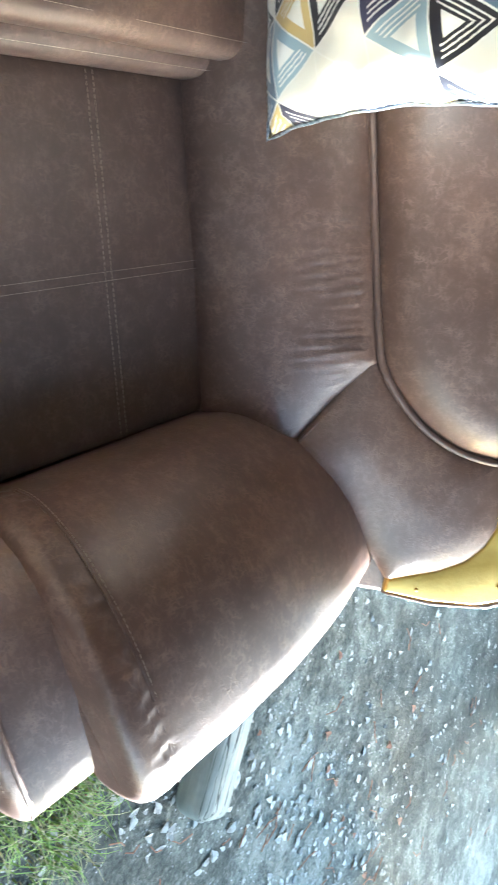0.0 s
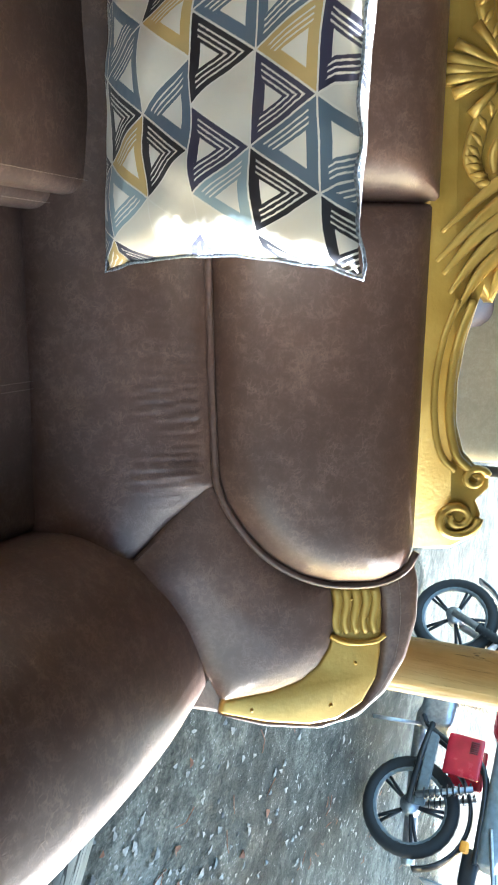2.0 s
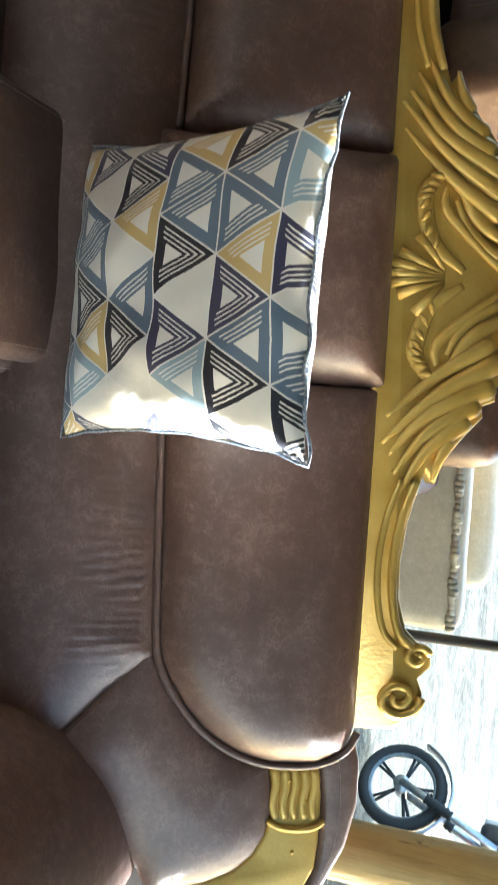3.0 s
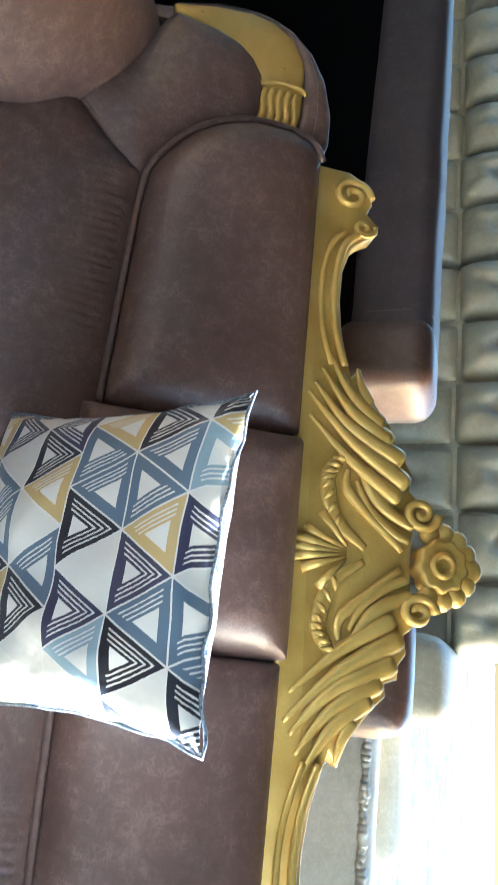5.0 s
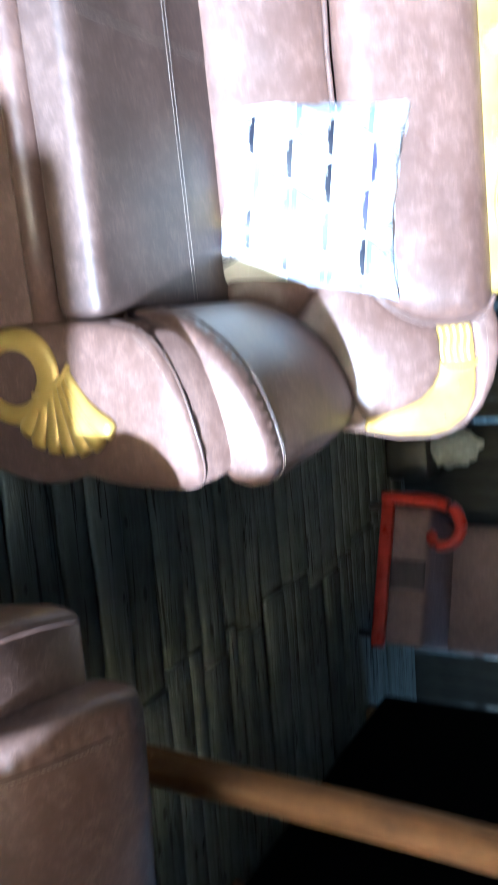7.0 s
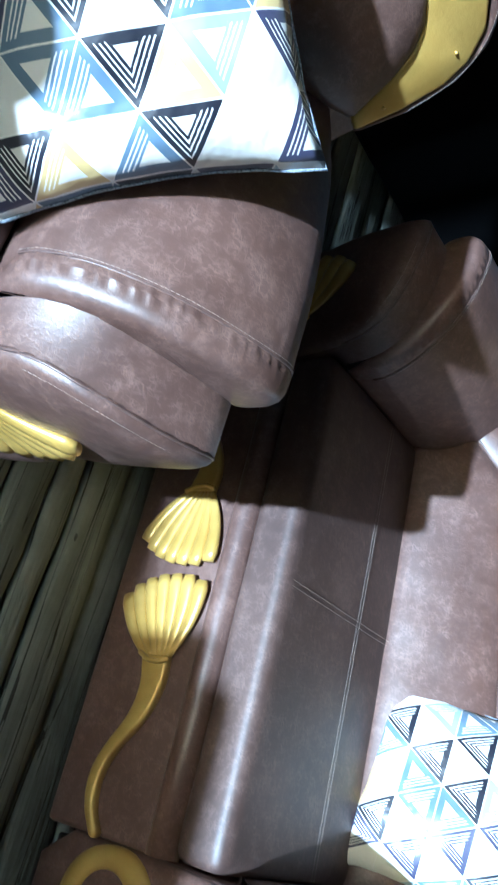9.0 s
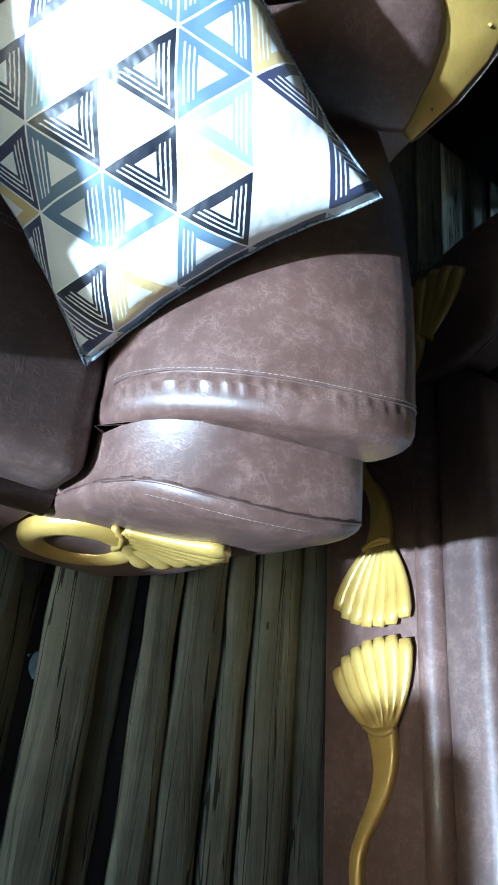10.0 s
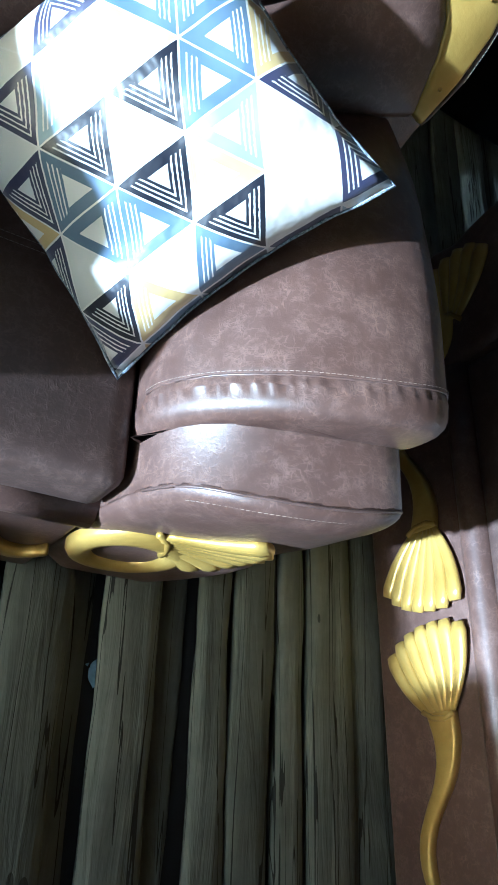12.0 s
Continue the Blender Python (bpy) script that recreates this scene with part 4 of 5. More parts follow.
def slab_board(x, w, y0, y1, lift):
    """One slab: waney edges, worn arrises, a slight warp."""
    n = max(6, int((y1 - y0) / 0.07))
    sd = rs.random() * 100
    bm_ = bmesh.new()
    rows = []
    for i in range(n + 1):
        y = y0 + (y1 - y0) * i / n
        l_ = -w / 2 + 0.017 * noise.noise(Vector((sd, y * 1.7, 0))) + 0.007 * noise.noise(Vector((sd, y * 7, 5)))
        r_ = w / 2 + 0.017 * noise.noise(Vector((sd + 9, y * 1.7, 0))) + 0.007 * noise.noise(Vector((sd + 9, y * 7, 5)))
        z = lift + 0.004 * noise.noise(Vector((sd, y * 1.3, 9)))
        top = 0.004 * noise.noise(Vector((sd + 4, y * 5, 2)))
        rows.append([bm_.verts.new((x + a, y, z + b)) for a, b in ((l_, -0.026), (l_ - 0.003, -0.012), (l_ + 0.006, -0.002), (l_ * 0.4, 0.001 + top), (r_ * 0.4, 0.001 + top), (r_ - 0.006, -0.002), (r_ + 0.003, -0.012), (r_, -0.026))])
    for a, b in zip(rows, rows[1:]):
        for j in range(8):
            bm_.faces.new((a[j], a[(j + 1) % 8], b[(j + 1) % 8], b[j]))
    bm_.faces.new(rows[0][::-1])
    bm_.faces.new(rows[-1])
    part("slab", bm_, PLANK, floor)


# the boards that lie in front of the loveseat, one by one
for x, w in ((-0.515, 0.060), (-0.628, 0.118), (-0.818, 0.112), (-0.992, 0.072), (-1.083, 0.080), (-1.170, 0.058), (-1.278, 0.120)):
    slab_board(x, w, -2.9, 1.55, -0.002 + 0.003 * rs.random())
slab_board(-0.905, 0.05, -2.9, 1.6, -0.030)
slab_board(-0.715, 0.06, -2.9, 1.6, -0.034)
x = -1.345
while x > -4.5:
    w = rs.choice((0.075, 0.095, 0.12, 0.14, 0.16))
    cut = rs.choice((1.15, 1.2, 1.24))
    slab_board(x - w / 2, w, -3.6, cut, -0.003 - 0.010 * rs.random())
    slab_board(x - w / 2 + rs.uniform(-0.01, 0.01), w, cut + 0.012, 2.95, -0.002 - 0.008 * rs.random())
    x -= w + rs.choice((0.004, 0.007, 0.012, 0.022))
x = -0.475
while x < 0.55:
    w = rs.choice((0.07, 0.085, 0.10, 0.12))
    slab_board(x + w / 2, w, -3.6, 2.9, -0.003 - 0.006 * rs.random())
    x += w + rs.choice((0.005, 0.012, 0.02))

# ---------------- the suite ----------------
sofa("sofa", 0.73, pose(-0.036, 1.116, 0), "brown leatherette sofa with raised middle console and gilded carved crest", "sofa", 0.195, True, 0.06)
sofa("loveseat", 0.537, pose(-1.911, -0.456, 0, 0, 0, 92.5), "brown leatherette loveseat with gilded waves along its apron", "sofa")
sofa("armchair", 0.28, pose(-0.315, -0.945, 0, 0, 0, 180), "brown leatherette armchair with stepped arms and gilded trim", "armchair")

pillow(stand((0.047, 1.13, 0.584), (0.423, -0.014, -0.013), (-0.003, -0.087, 0.422)), "white satin pillow with blue triangles standing on the console", seed=1, print_at=(0.844, -0.12))
pillow(stand((-1.905, -0.18, 0.43), (0.02, 0.427, -0.053), (-0.175, 0.07, 0.389)), "white satin pillow with blue triangles in the loveseat corner", seed=2, print_at=(1.639, 2.01), way=-1)
E2 = Vector((0.755, -0.65, 0.10)).normalized()
pillow(stand(Vector((-0.549, -0.597, 0.456)) + E2 * 0.215, -E2, (-0.43, -0.38, 0.82)), "white satin pillow with blue triangles leaning on the armchair arm", seed=3, turned=True, print_at=(0.794, 1.02))


# ---------------- posts ----------------
def post(name, x, y, r, z0, z1, mat, label, lean=(0, 0)):
    rp = random.Random(int(x * 100))
    e = thing(name, pose(x, y, z0), label, "post")
    pts = [Vector((lean[0] * f + 0.012 * noise.noise(Vector((x, f * 4, 1))), lean[1] * f + 0.012 * noise.noise(Vector((y, f * 4, 7))), (z1 - z0) * f)) for f in (i / 24 for i in range(25))]
    part("trunk", tube(pts, lambda f: r * (1.06 - 0.12 * f) * (1 + 0.05 * noise.noise(Vector((f * 9, r, 2)))), 18), mat, e)
    knots = bmesh.new()
    for i in range(5):
        a, f = rp.uniform(3.2, 6.2), rp.uniform(0.1, 0.9)
        bmesh.ops.create_uvsphere(knots, u_segments=8, v_segments=6, radius=r * 0.22, matrix=Matrix.Translation((r * 0.86 * math.cos(a) + lean[0] * f, r * 0.86 * math.sin(a) + lean[1] * f, (z1 - z0) * f)))
    tagged(part("knots", knots, mat, e), kind="stuff")
    return e


post("wooden_post", 1.125, 1.765, 0.062, GZ, roof_z(1.765), POLE_YELLOW, "peeled yellow wooden post behind the sofa arm", (-0.015, 0.0))
post("wooden_post", -1.47, 1.015, 0.036, 0.0, roof_z(1.015), POLE, "peeled orange-brown wooden post standing on the slab floor")
post("metal_pole", 0.89, 2.80, 0.018, GZ, roof_z(2.80), BLACK_METAL, "thin dark metal pole beside the cream sofa")


# ---------------- sofas waiting behind ----------------
def rear_sofa(x0, x1, y, top, label, turn=0.0, band=PURPLE, corner=LEATHER):
    """A sofa seen from behind: black lining, suede wrapped over the top, seat and arms beyond."""
    e = thing("sofa", pose((x0 + x1) / 2, y, 0, 0, 0, turn), label, "sofa", "sofas turned away")
    w = (x1 - x0) / 2
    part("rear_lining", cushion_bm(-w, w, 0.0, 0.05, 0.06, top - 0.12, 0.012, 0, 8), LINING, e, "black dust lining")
    part("top_band", cushion_bm(-w - 0.006, w + 0.006, -0.012, 0.22, top - 0.21, top, 0.05, 0.008, 14, 0.006, x0), band, e, "plum suede band")
    part("backrest", cushion_bm(-w + 0.02, w - 0.02, 0.06, 0.24, 0.40, top - 0.12, 0.04, 0, 8), band, e)
    part("seat", cushion_bm(-w + 0.15, w - 0.15, 0.2, 0.76, 0.12, 0.45, 0.04, 0.015, 10), band, e)
    for s in (1, -1):
        part("arm", cushion_bm(s * (w - 0.08) - 0.10, s * (w - 0.08) + 0.10, 0.07, 0.78, 0.06, top - 0.35, 0.06, 0.01, 10), corner, e)
        part("corner_piece", cushion_bm(s * (w - 0.09) - 0.10, s * (w - 0.09) + 0.10, -0.02, 0.20, top - 0.23, top + 0.006, 0.05, 0.004, 10, 0.004, s), corner, e, "lighter brown corner piece" if corner is LEATHER else "")
        part("stitching", dashes([Vector((s * (w - 0.195), -0.016, z)) for z in (top - 0.15, top - 0.05)] + [Vector((s * (w - 0.195), 0.02, top + 0.003)), Vector((s * (w - 0.195), 0.15, top + 0.006))]), THREAD, e)
        for yy in (0.06, 0.78):
            part("leg", box_bm(s * (w - 0.1) - 0.03, s * (w - 0.1) + 0.03, yy - 0.03, yy + 0.03, 0.0, 0.07, 0.004, 1), POLE, e)
    return e


rear_sofa(-2.24, -0.48, 1.96, 1.165, "plum suede sofa with black lined back turned to the room", -9)
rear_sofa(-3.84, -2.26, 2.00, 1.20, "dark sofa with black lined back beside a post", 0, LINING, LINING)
# a dark lump, near black all over to stand in for the corner's shade
e = thing("sofa", pose(-1.75, -2.25, 0), "black sofa-like lump darkening the corner by the slat wall", "sofa")
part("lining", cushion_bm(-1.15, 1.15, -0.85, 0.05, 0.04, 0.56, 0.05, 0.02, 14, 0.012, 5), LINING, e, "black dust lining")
for xx in (-1.05, 1.05):
    for yy in (-0.75, -0.05):
        part("leg", box_bm(xx - 0.03, xx + 0.03, yy - 0.03, yy + 0.03, 0.0, 0.06, 0.004, 1), POLE, e)
e = thing("armchair", pose(0.10, 2.15, 0), "brown suede armchair seen behind the carved crest", "armchair")
part("backrest", cushion_bm(-0.20, 0.20, 0, 0.2, 0.25, 1.10, 0.07, 0.01, 12), LEATHER, e)
for s in (1, -1):
    part("arm", cushion_bm(s * 0.22 - 0.09, s * 0.22 + 0.09, -0.03, 0.6, 0.05, 0.86, 0.06, 0.01, 10), PURPLE, e)
part("seat", cushion_bm(-0.18, 0.18, 0.15, 0.62, 0.0, 0.44, 0.05, 0.01, 10), PURPLE, e)


def tufted(x0, x1, z0, z1, y, seed, depth=0.10):
    """A deep buttoned cushion with a pinched middle and gathered rim, facing -y."""
    n = 14
    bm_ = bmesh.new()
    g = {}
    for i in range(n + 1):
        for j in range(n + 1):
            u, v = i / n * 2 - 1, j / n * 2 - 1
            h = depth * ((1 - u ** 4) * (1 - v ** 4)) ** 0.5
            r = math.hypot(u, v)
            h -= depth * 0.55 * math.exp(-(r / 0.22) ** 2)
            h += depth * 0.13 * noise.noise(Vector((math.atan2(v, u) * 2.6, r * 1.5, seed))) * min(1, (1 - u ** 4) * (1 - v ** 4) * 2)
            g[i, j] = bm_.verts.new(((x0 + x1) / 2 + u * (x1 - x0) / 2, y - h, (z0 + z1) / 2 + v * (z1 - z0) / 2))
    for i in range(n):
        for j in range(n):
            bm_.faces.new((g[i, j], g[i + 1, j], g[i + 1, j + 1], g[i, j + 1]))
    rim = [g[i, 0] for i in range(n)] + [g[n, j] for j in range(n)] + [g[n - i, n] for i in range(n)] + [g[0, n - j] for j in range(n)]
    backv = [bm_.verts.new(v.co + Vector((0, 0.06, 0))) for v in rim]
    for i in range(len(rim)):
        k = (i + 1) % len(rim)
        bm_.faces.new((rim[i], rim[k], backv[k], backv[i]))
    bm_.faces.new(backv)
    return bm_


def cream_sofa(x0, x1, y, label, top=1.5):
    e = thing("recliner_sofa", pose(0, 0, 0), label, "sofa", "cream recliners")
    part("back_frame", cushion_bm(x0, x1, y, y + 0.30, GZ, top + 0.02, 0.05, 0, 10), CREAM, e)
    n = max(1, round((x1 - x0) / 0.285))
    w = (x1 - x0) / n
    for i in range(n):
        a, b = x0 + w * i + 0.004, x0 + w * (i + 1) - 0.004
        zz = 1.13 + 0.012 * math.sin(i * 2.1)
        part("tufted_cushion", tufted(a, b, zz, top, y + 0.005, i + x0, 0.11), CREAM, e)
        part("tufted_cushion", tufted(a, b, 0.80, zz - 0.006, y + 0.02, i + 7 + x0, 0.08), CREAM, e)
        part("tufted_cushion", tufted(a, b, 0.48, 0.795, y + 0.0, i + 3 + x0, 0.10), CREAM, e)
    part("seat", cushion_bm(x0, x1, y - 0.58, y + 0.02, GZ, 0.46, 0.06, 0.02, 14, 0.01), CREAM, e)
    for xx in (x0 + 0.1, x1 - 0.1):
        part("arm", cushion_bm(xx - 0.10, xx + 0.10, y - 0.60, y - 0.02, GZ, 0.70, 0.08, 0.02, 12, 0.008), CREAM, e)
    return e


cream_sofa(-3.70, -1.72, 3.42, "cream tufted leather recliner sofa in the open")
cream_sofa(-1.70, 0.02, 3.40, "cream tufted leather recliner sofa in the open")

e = thing("recliner_chair", pose(0.52, 2.72, GZ), "cream leather recliner with gathered welt seen past the crest", "armchair", "cream recliners")
part("side_panel", cushion_bm(-0.52, 0.335, 0, 0.14, 0.10, 1.0, 0.05, 0, 14, 0.004), CREAM, e)
gb = tube([Vector((-0.51 + 0.006 * i, 0.006 + 0.003 * math.sin(i * 1.9), 0.972 + 0.006 * noise.noise(Vector((i * 0.21, 0, 0))))) for i in range(140)], lambda f: 0.014 + 0.0028 * math.sin(f * 300) + 0.003 * math.sin(f * 47), 10)
tagged(part("ruffled_welt", gb, CREAM, e), "gathered cream welt", kind="stuff")
part("seat", cushion_bm(-0.33, 0.33, 0.16, 0.80, 0.10, 0.62, 0.07, 0.03, 12, 0.01), CREAM, e)
part("backrest", cushion_bm(-0.54, -0.24, 0.12, 0.82, 0.30, 1.20, 0.07, 0.02, 12, 0.01), CREAM, e)
part("arm", cushion_bm(-0.30, 0.33, 0.80, 0.98, 0.10, 0.98, 0.07, 0.02, 12, 0.01), CREAM, e)
for xx in (-0.28, 0.28):
    for yy in (0.06, 0.9):
        part("leg", box_bm(xx - 0.03, xx + 0.03, yy - 0.03, yy + 0.03, 0, 0.12, 0.006, 1), POLE_YELLOW, e)

# ---------------- red framed chair by the wall ----------------
e = thing("armchair", pose(-3.92, 1.00, -0.12, 0, 0, 66), "rose suede armchair in a red varnished wooden frame", "armchair")
# across x from the camera side, front towards -y
part("body", cushion_bm(0.03, 0.70, 0.03, 0.62, 0.215, 0.44, 0.03, 0.01, 12, 0.004), PINK, e)
part("backrest", cushion_bm(0.03, 0.70, 0.48, 0.66, 0.40, 0.95, 0.06, 0.01, 12, 0.006), PINK, e)
part("dark_panel", cushion_bm(0.30, 0.44, 0.012, 0.05, 0.24, 0.43, 0.012, 0, 8), PURPLE, e)
part("front_post", tube(spline([Vector((0.0, 0.0, 0.205)), Vector((0.0, 0.0, 0.29)), Vector((0.01, 0, 0.45)), Vector((0.05, 0, 0.56)), Vector((0.13, 0, 0.60))], 6), 0.032, 12), RED, e)
part("front_rail", box_bm(0.0, 0.72, -0.012, 0.03, 0.20, 0.265, 0.012), RED, e)
part("scroll", tube(spline([Vector((0.13, 0, 0.60)), Vector((0.20, 0, 0.57)), Vector((0.225, 0, 0.50)), Vector((0.19, 0, 0.455)), Vector((0.155, 0, 0.475))], 6), lambda f: 0.030 * (1.05 - 0.35 * f), 12), RED, e)
part("top_rail", tube(spline([Vector((0.05, 0.5, 0.90)), Vector((0.36, 0.48, 0.99)), Vector((0.70, 0.5, 0.90))], 8), 0.03, 12), RED, e)
for xx in (0.04, 0.66):
    for yy in (0.03, 0.55):
        part("leg", box_bm(xx - 0.02, xx + 0.02, yy, yy + 0.04, 0.12, 0.225, 0.006, 1), BLACK_METAL, e)
e = thing("plastic_bag", pose(-4.36, 0.82, 0.0), "crumpled white plastic bag on a dark box by the wall", "bag")
bm = bmesh.new()
bmesh.ops.create_icosphere(bm, subdivisions=4, radius=1)
for v in bm.verts:
    d = 1 + 0.35 * noise.noise(v.co * 2.2) + 0.12 * noise.noise(v.co * 6)
    v.co = Vector((v.co.x * 0.10 * d, v.co.y * 0.10 * d, 0.335 + v.co.z * 0.13 * d))
part("bag", bm, BAG, e)
part("dark_box", box_bm(-0.13, 0.13, -0.15, 0.15, 0.0, 0.225, 0.01), BLACK_METAL, e)


# ---------------- motorbike ----------------
def wheel(parent, cx, cz, r=0.30, knob=True):
    w = part("wheel", tube([Vector((cx + (r - 0.075) * math.cos(a), 0, cz + (r - 0.075) * math.sin(a))) for a in (2 * math.pi * i / 48 for i in range(48))], 0.018, 10, None, 1.5, (0, 1, 0), True), GREY_PLASTIC, parent)
    part("tyre", tube([Vector((cx + (r - 0.042) * math.cos(a), 0, cz + (r - 0.042) * math.sin(a))) for a in (2 * math.pi * i / 64 for i in range(64))], lambda f: 0.040 + (0.003 if int(f * 63.5) % 2 else 0), 12, None, 1.05, (0, 1, 0), True), RUBBER_AND_SHADE, w)
    for i in range(5):
        a = 2 * math.pi * i / 5 + 0.3
        for o in (-0.13, 0.13):
            part("spoke", tube([Vector((cx + 0.03 * math.cos(a), 0, cz + 0.03 * math.sin(a))), Vector((cx + (r - 0.085) * math.cos(a + o * 0.6), 0, cz + (r - 0.085) * math.sin(a + o * 0.6)))], 0.011, 8), BLACK_METAL, w)
    part("hub", tube([Vector((cx, -0.06, cz)), Vector((cx, 0.06, cz))], 0.055, 20), STEEL, w)
    return w


bike = thing("motorbike", Matrix.Translation((3.43, 4.46, GZ)) @ Matrix.Rotation(math.radians(131.9), 4, "Z"), "red motorbike with black seat parked on the dirt", "motorbike")
wheel(bike, 0, 0.30)
wheel(bike, 1.30, 0.30)
for s in (-0.085, 0.085):
    fk = part("fork", tube([Vector((1.30, s, 0.30)), Vector((1.17, s, 0.60)), Vector((1.02, s, 0.95))], lambda f: 0.026 if f < 0.55 else 0.019, 12), STEEL, bike)
    part("gaiter", tube([Vector((1.22 - 0.006 * i, s, 0.485 + 0.0138 * i)) for i in range(14)], lambda f: 0.031 + 0.005 * math.cos(f * 13 * math.pi), 12), RUBBER_AND_SHADE, fk)
    sa = part("swingarm", tube([Vector((0, s * 1.1, 0.30)), Vector((0.28, s * 1.1, 0.31)), Vector((0.52, s, 0.34))], 0.02, 10), BLACK_METAL, bike)
    part("shock_absorber", tube([Vector((0.05, s * 1.4, 0.34)), Vector((0.17, s * 1.4, 0.66))], 0.018, 10), STEEL, bike)
    coil = [Vector((0.065 + 0.105 * f + 0.0, s * 1.4, 0.38 + 0.26 * f)) + Vector((0.032 * math.cos(f * 50), 0.032 * math.sin(f * 50), 0)) for f in (i / 90 for i in range(91))]
    part("spring", tube(coil, 0.006, 6), BLACK_METAL, bike)
    part("frame_tube", tube(spline([Vector((0.98, s * 0.5, 0.86)), Vector((0.86, s, 0.45)), Vector((0.55, s, 0.28)), Vector((0.42, s, 0.45)), Vector((0.30, s, 0.70)), Vector((-0.22, s * 1.1, 0.74))], 6), 0.017, 10), BLACK_METAL, bike)
    part("side_panel", cushion_bm(0.22, 0.47, s * 1.35 - 0.018, s * 1.35 + 0.018, 0.46, 0.68, 0.014, 0, 8), BIKE_RED, bike, "red side panel")
    for i in range(6):
        part("vent", box_bm(0.37 + 0.013 * i, 0.376 + 0.013 * i, s * 1.57 - 0.004, s * 1.57 + 0.004, 0.60, 0.65, 0.001, 1), BLACK_METAL, bike)
    part("decal", box_bm(0.55, 0.72, s * 1.68 - 0.005, s * 1.68 + 0.005, 0.74, 0.80, 0.003, 1), ORANGE, bike, "orange tank decal")
    part("mirror", cushion_bm(0.93, 0.96, s * 3.6 - 0.05, s * 3.6 + 0.05, 1.17, 1.24, 0.012, 0, 6), BLACK_METAL, bike)
    part("mirror_stem", tube([Vector((0.95, s * 2.8, 1.02)), Vector((0.95, s * 3.6, 1.18))], 0.005, 6), STEEL, bike)
    part("footpeg", tube([Vector((0.50, s * 1.2, 0.30)), Vector((0.50, s * 2.6, 0.30))], 0.013, 8), RUBBER_AND_SHADE, bike)
    part("indicator", cushion_bm(-0.20, -0.14, s * 2.3 - 0.03, s * 2.3 + 0.03, 0.66, 0.71, 0.015, 0, 6), ORANGE, bike)
part("fuel_tank", cushion_bm(0.50, 0.98, -0.135, 0.135, 0.70, 0.93, 0.085, 0.03, 14), BIKE_RED, bike, "red fuel tank")
part("seat", cushion_bm(-0.22, 0.54, -0.125, 0.125, 0.74, 0.86, 0.045, 0.02, 14), GREY_PLASTIC, bike, "grey-black seat")
part("tail", cushion_bm(-0.36, -0.14, -0.08, 0.08, 0.66, 0.76, 0.03, 0.0, 8), BLACK_METAL, bike)
part("carrier", tube(spline([Vector((-0.02, 0.13, 0.80)), Vector((-0.30, 0.13, 0.86)), Vector((-0.38, 0, 0.87)), Vector((-0.30, -0.13, 0.86)), Vector((-0.02, -0.13, 0.80))], 6), 0.011, 8), STEEL, bike)
part("crankcase", cushion_bm(0.50, 0.86, -0.12, 0.12, 0.24, 0.46, 0.05, 0.0, 10), STEEL, bike)
cyl = part("cylinder", cushion_bm(0.70, 0.86, -0.08, 0.08, 0.44, 0.66, 0.02, 0.0, 8), STEEL, bike)
for i in range(7):
    part("fin", box_bm(0.68, 0.88, -0.095, 0.095, 0.46 + 0.026 * i, 0.467 + 0.026 * i, 0.002, 1), STEEL, cyl)
part("exhaust", tube(spline([Vector((0.86, -0.06, 0.52)), Vector((0.96, -0.10, 0.36)), Vector((0.74, -0.15, 0.22)), Vector((0.30, -0.16, 0.24)), Vector((-0.30, -0.17, 0.33))], 7), lambda f: 0.020 if f < 0.55 else 0.042, 14), STEEL, bike)
part("front_mudguard", tube([Vector((1.30 + 0.335 * math.cos(a), 0, 0.30 + 0.335 * math.sin(a))) for a in (math.radians(20 + 8 * i) for i in range(20))], 0.055, 12, None, 0.25, (0, 0, 1)), STEEL, bike)
part("rear_mudguard", tube([Vector((0.345 * math.cos(a), 0, 0.32 + 0.345 * math.sin(a))) for a in (math.radians(40 + 8 * i) for i in range(17))], 0.06, 12, None, 0.25, (0, 0, 1)), BLACK_METAL, bike)
part("chain_guard", cushion_bm(0.0, 0.46, 0.075, 0.10, 0.33, 0.40, 0.012, 0, 8), GREY_PLASTIC, bike)
part("handlebar", tube(spline([Vector((0.88, 0.36, 1.05)), Vector((0.95, 0.26, 1.06)), Vector((1.01, 0.10, 0.98)), Vector((1.01, -0.10, 0.98)), Vector((0.95, -0.26, 1.06)), Vector((0.88, -0.36, 1.05))], 7), 0.012, 10), STEEL, bike)
hl = part("headlight", cushion_bm(1.04, 1.18, -0.09, 0.09, 0.84, 1.02, 0.05, 0, 10), BLACK_METAL, bike)
part("lens", cushion_bm(1.16, 1.20, -0.075, 0.075, 0.86, 1.00, 0.018, 0, 8), LAMP_GLASS, hl)
part("side_stand", tube([Vector((0.48, 0.10, 0.27)), Vector((0.40, 0.26, 0.0))], 0.012, 8), STEEL, bike)
part("number_plate", box_bm(-0.385, -0.375, -0.09, 0.09, 0.46, 0.60, 0.002, 1), GREY_PLASTIC, bike)

# ---------------- litter on the ground ----------------
e = thing("wooden_log", Matrix.Translation((1.43, 1.82, GZ)) @ Matrix.Rotation(math.radians(-31), 4, "Z"), "grey split log end lying on the dirt under the sofa", "log")
lg = box_bm(0.0, 0.70, -0.075, 0.075, 0.0, 0.13, 0.045, 5)
for v in lg.verts:
    v.co += Vector((0, 0.006 * noise.noise(v.co * 6), 0.006 * noise.noise(v.co * 5 + Vector((3, 0, 0)))))
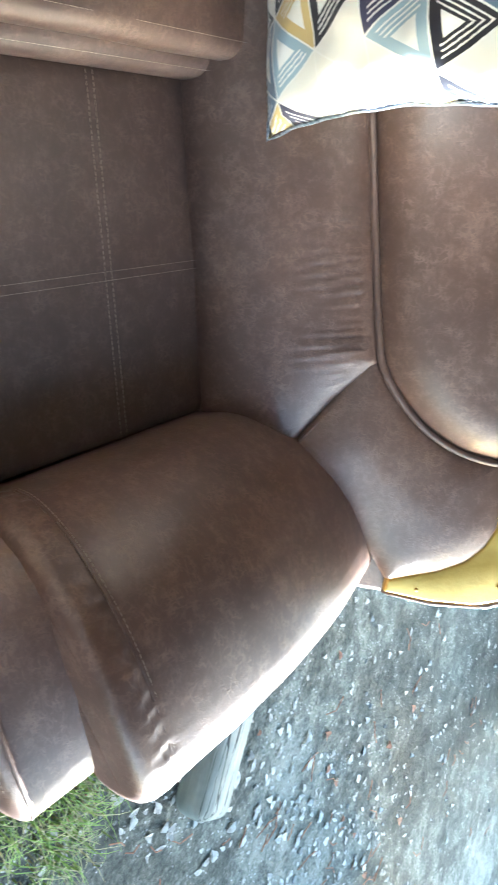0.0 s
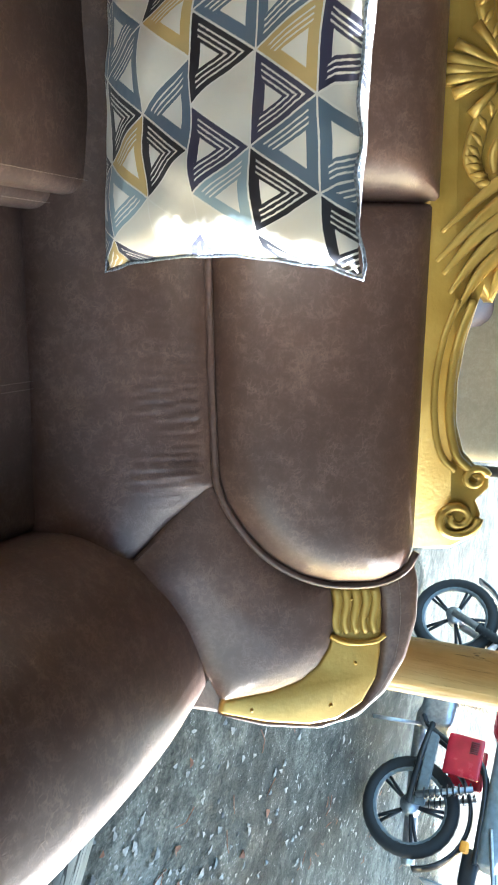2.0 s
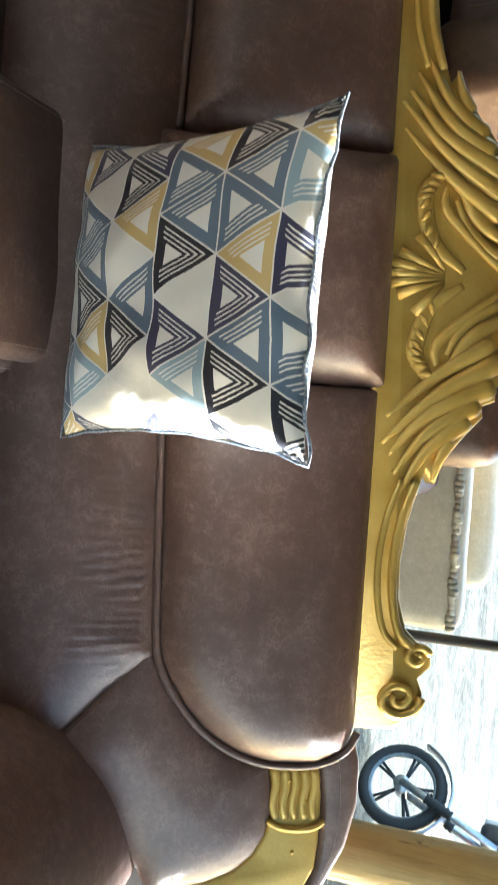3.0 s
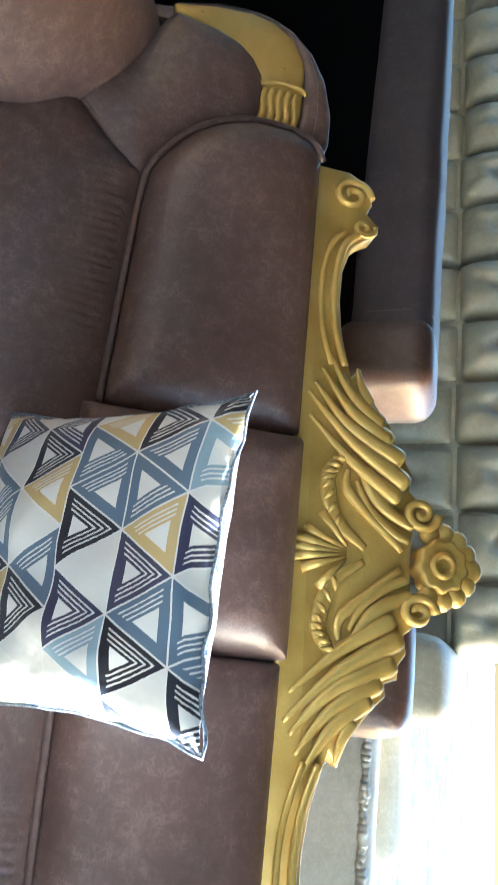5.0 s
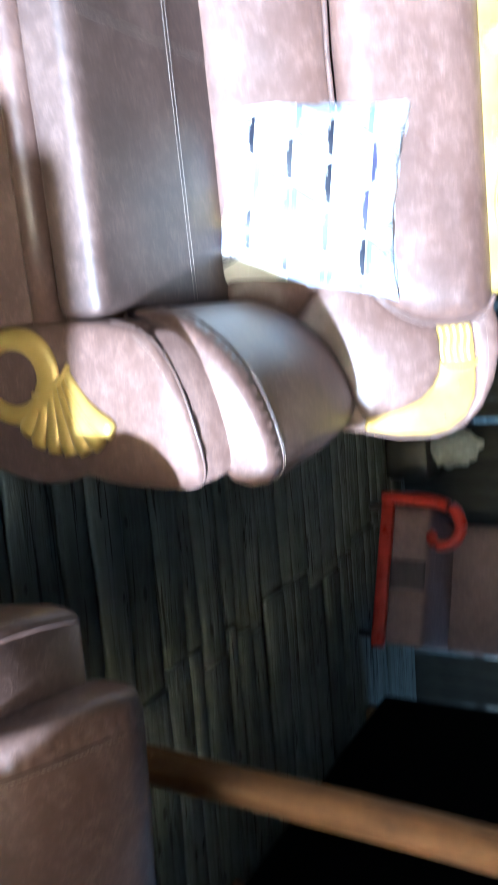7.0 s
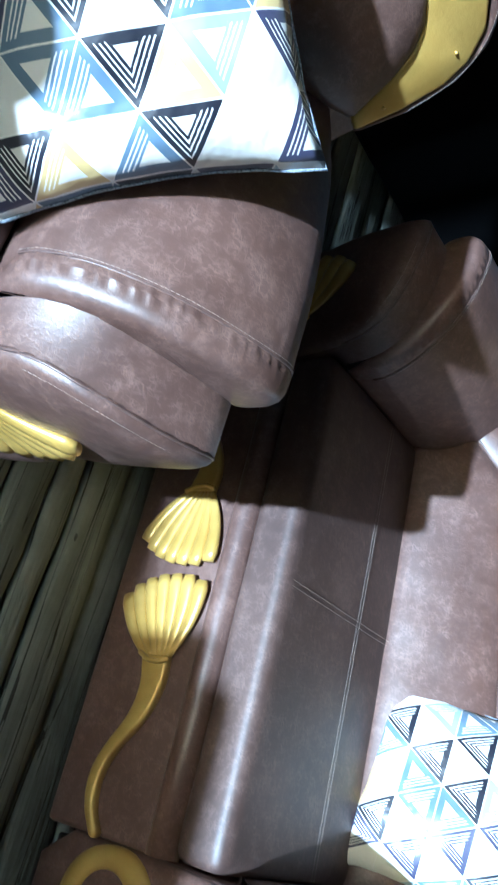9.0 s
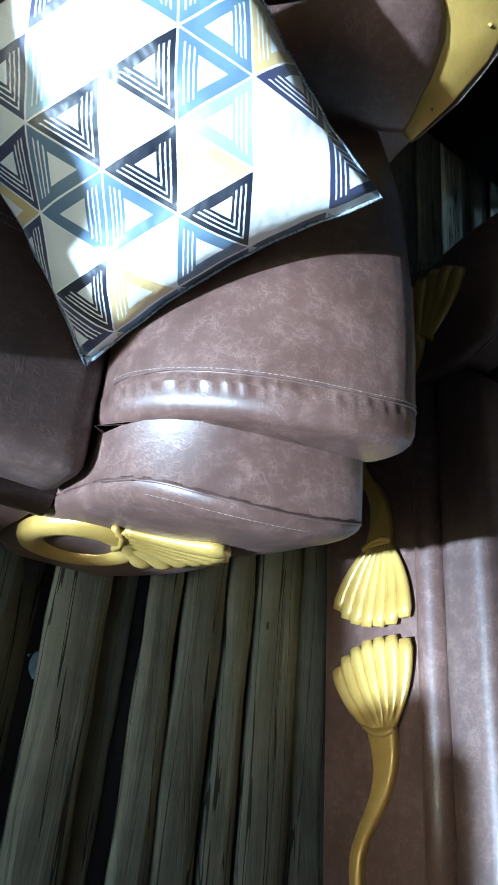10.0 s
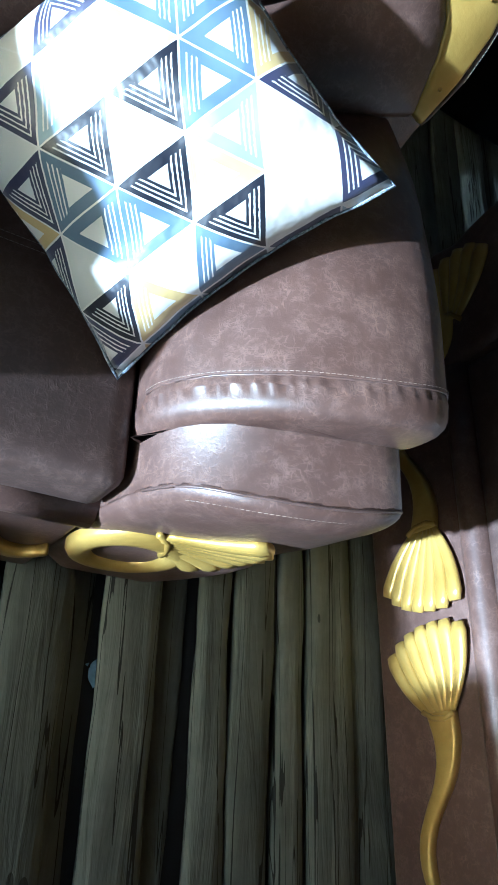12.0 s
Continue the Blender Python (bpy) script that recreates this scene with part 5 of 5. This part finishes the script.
part("log", lg, weathered_wood("split_log", (0.09, 0.095, 0.075), (0.20, 0.205, 0.17), (0.32, 0.325, 0.28), 0), e)

rs = random.Random(23)


def scatter(n, make, name, mat, label, cat, area):
    bm_ = bmesh.new()
    for _ in range(n):
        x, y = area()
        make(bm_, x, y)
    return tagged(part(name, bm_, mat, None, "", False), label, cat, "", "stuff")


def strip():
    """Litter gathers in a drift beside the sofa and thins out over the dirt."""
    if rs.random() < 0.30:
        t = rs.random()
        return 1.35 + 1.9 * t + rs.gauss(0, 0.14), 0.95 + 1.75 * t + rs.gauss(0, 0.16)
    r_ = rs.random() ** 1.6
    return 1.2 + 4.5 * r_ + rs.uniform(-0.3, 0.6), 0.9 + 6.0 * r_ + rs.uniform(-0.9, 0.9)


def zg(x, y):
    return GZ - 0.004 + 0.022 * noise.noise(Vector((x * 1.7, y * 1.7, 0))) + 0.010 * noise.noise(Vector((x * 6, y * 6, 3)))


def pebble(bm_, x, y):
    s = 0.003 + 0.013 * rs.random() ** 5
    m_ = Matrix.Translation((x, y, zg(x, y) + s * 0.25)) @ Matrix.Rotation(rs.random() * 6, 4, "Z") @ Matrix.Diagonal((s * rs.uniform(0.8, 1.7), s, s * 0.6, 1))
    bmesh.ops.create_icosphere(bm_, subdivisions=1, radius=1, matrix=m_)


def leaf(bm_, x, y, big=1.0):
    ln, w = rs.uniform(0.015, 0.05) * rs.uniform(0.6, 1.3) * big, rs.uniform(0.006, 0.02) * big
    a = rs.random() * 6.28
    c, s_ = math.cos(a), math.sin(a)
    z = zg(x, y) + 0.004
    curl = rs.uniform(0.2, 0.6) * w
    prof = [(0, 0, 0), (0.3, 0.9, 1), (0.65, 0.8, 1), (1, 0, 0.3)]
    mid = [bm_.verts.new((x + c * ln * p, y + s_ * ln * p, z)) for p, _, _ in prof]
    for sg in (1, -1):
        ed = [bm_.verts.new((x + c * ln * p - s_ * w * q * sg, y + s_ * ln * p + c * w * q * sg, z + curl * r_)) for p, q, r_ in prof]
        for i in range(3):
            f = (mid[i], mid[i + 1], ed[i + 1], ed[i])
            bm_.faces.new(f if sg > 0 else f[::-1])


def twig(bm_, x, y):
    a, ln = rs.random() * 6.28, rs.uniform(0.04, 0.13)
    z = zg(x, y) + 0.006
    tube([Vector((x, y, z)), Vector((x + ln * 0.5 * math.cos(a), y + ln * 0.5 * math.sin(a), z + 0.006)), Vector((x + ln * math.cos(a + 0.3), y + ln * math.sin(a + 0.3), z))], 0.0022, 5, bm_)


def blade(bm_, x, y):
    a, ln = rs.random() * 6.28, rs.uniform(0.04, 0.13)
    lean = rs.uniform(0.3, 1.1) * ln
    z = zg(x, y)
    c, s_ = math.cos(a), math.sin(a)
    prev = None
    for i in range(4):
        f = i / 3
        w = 0.0028 * (1 - f * 0.92)
        p = Vector((x + c * lean * f * f, y + s_ * lean * f * f, z + ln * f * (1 - 0.35 * f)))
        cur = (bm_.verts.new(p + Vector((-s_ * w, c * w, 0))), bm_.verts.new(p - Vector((-s_ * w, c * w, 0))))
        if prev:
            bm_.faces.new((prev[0], prev[1], cur[1], cur[0]))
        prev = cur


def tuft_area():
    cx, cy = rs.choice(((1.62, 1.02), (1.72, 1.12), (1.55, 0.88), (1.82, 1.02), (1.70, 0.80), (1.52, 1.06)))
    return cx + rs.gauss(0, 0.06), cy + rs.gauss(0, 0.06)


scatter(280, pebble, "gravel", STONE, "pale loose gravel over the dirt", "gravel", strip)
scatter(800, leaf, "dry_leaves", LEAF_DRY, "pale dry leaves scattered on the dirt", "leaves", strip)
scatter(26, lambda b_, x, y: leaf(b_, x, y, 1.3), "brown_leaves", LEAF_BROWN, "brown dead leaves on the dirt", "leaves", strip)
scatter(110, twig, "twigs", LEAF_BROWN, "thin dry twigs on the dirt", "twigs", strip)
scatter(700, blade, "grass", GRASS, "green grass tufts beside the sofa", "grass", tuft_area)
scatter(350, blade, "dry_grass", GRASS_DRY, "yellow dry grass among the tufts", "grass", tuft_area)
e = thing("paper_scrap", pose(-0.767, -0.279, -0.03, 20, 12, 30), "pale blue paper scrap caught between floor slabs", "paper")
bm = bmesh.new()
bmesh.ops.create_grid(bm, x_segments=6, y_segments=6, size=0.022)
for v in bm.verts:
    v.co.z += 0.010 * noise.noise(v.co * 60)
part("scrap", bm, CHIP, e)
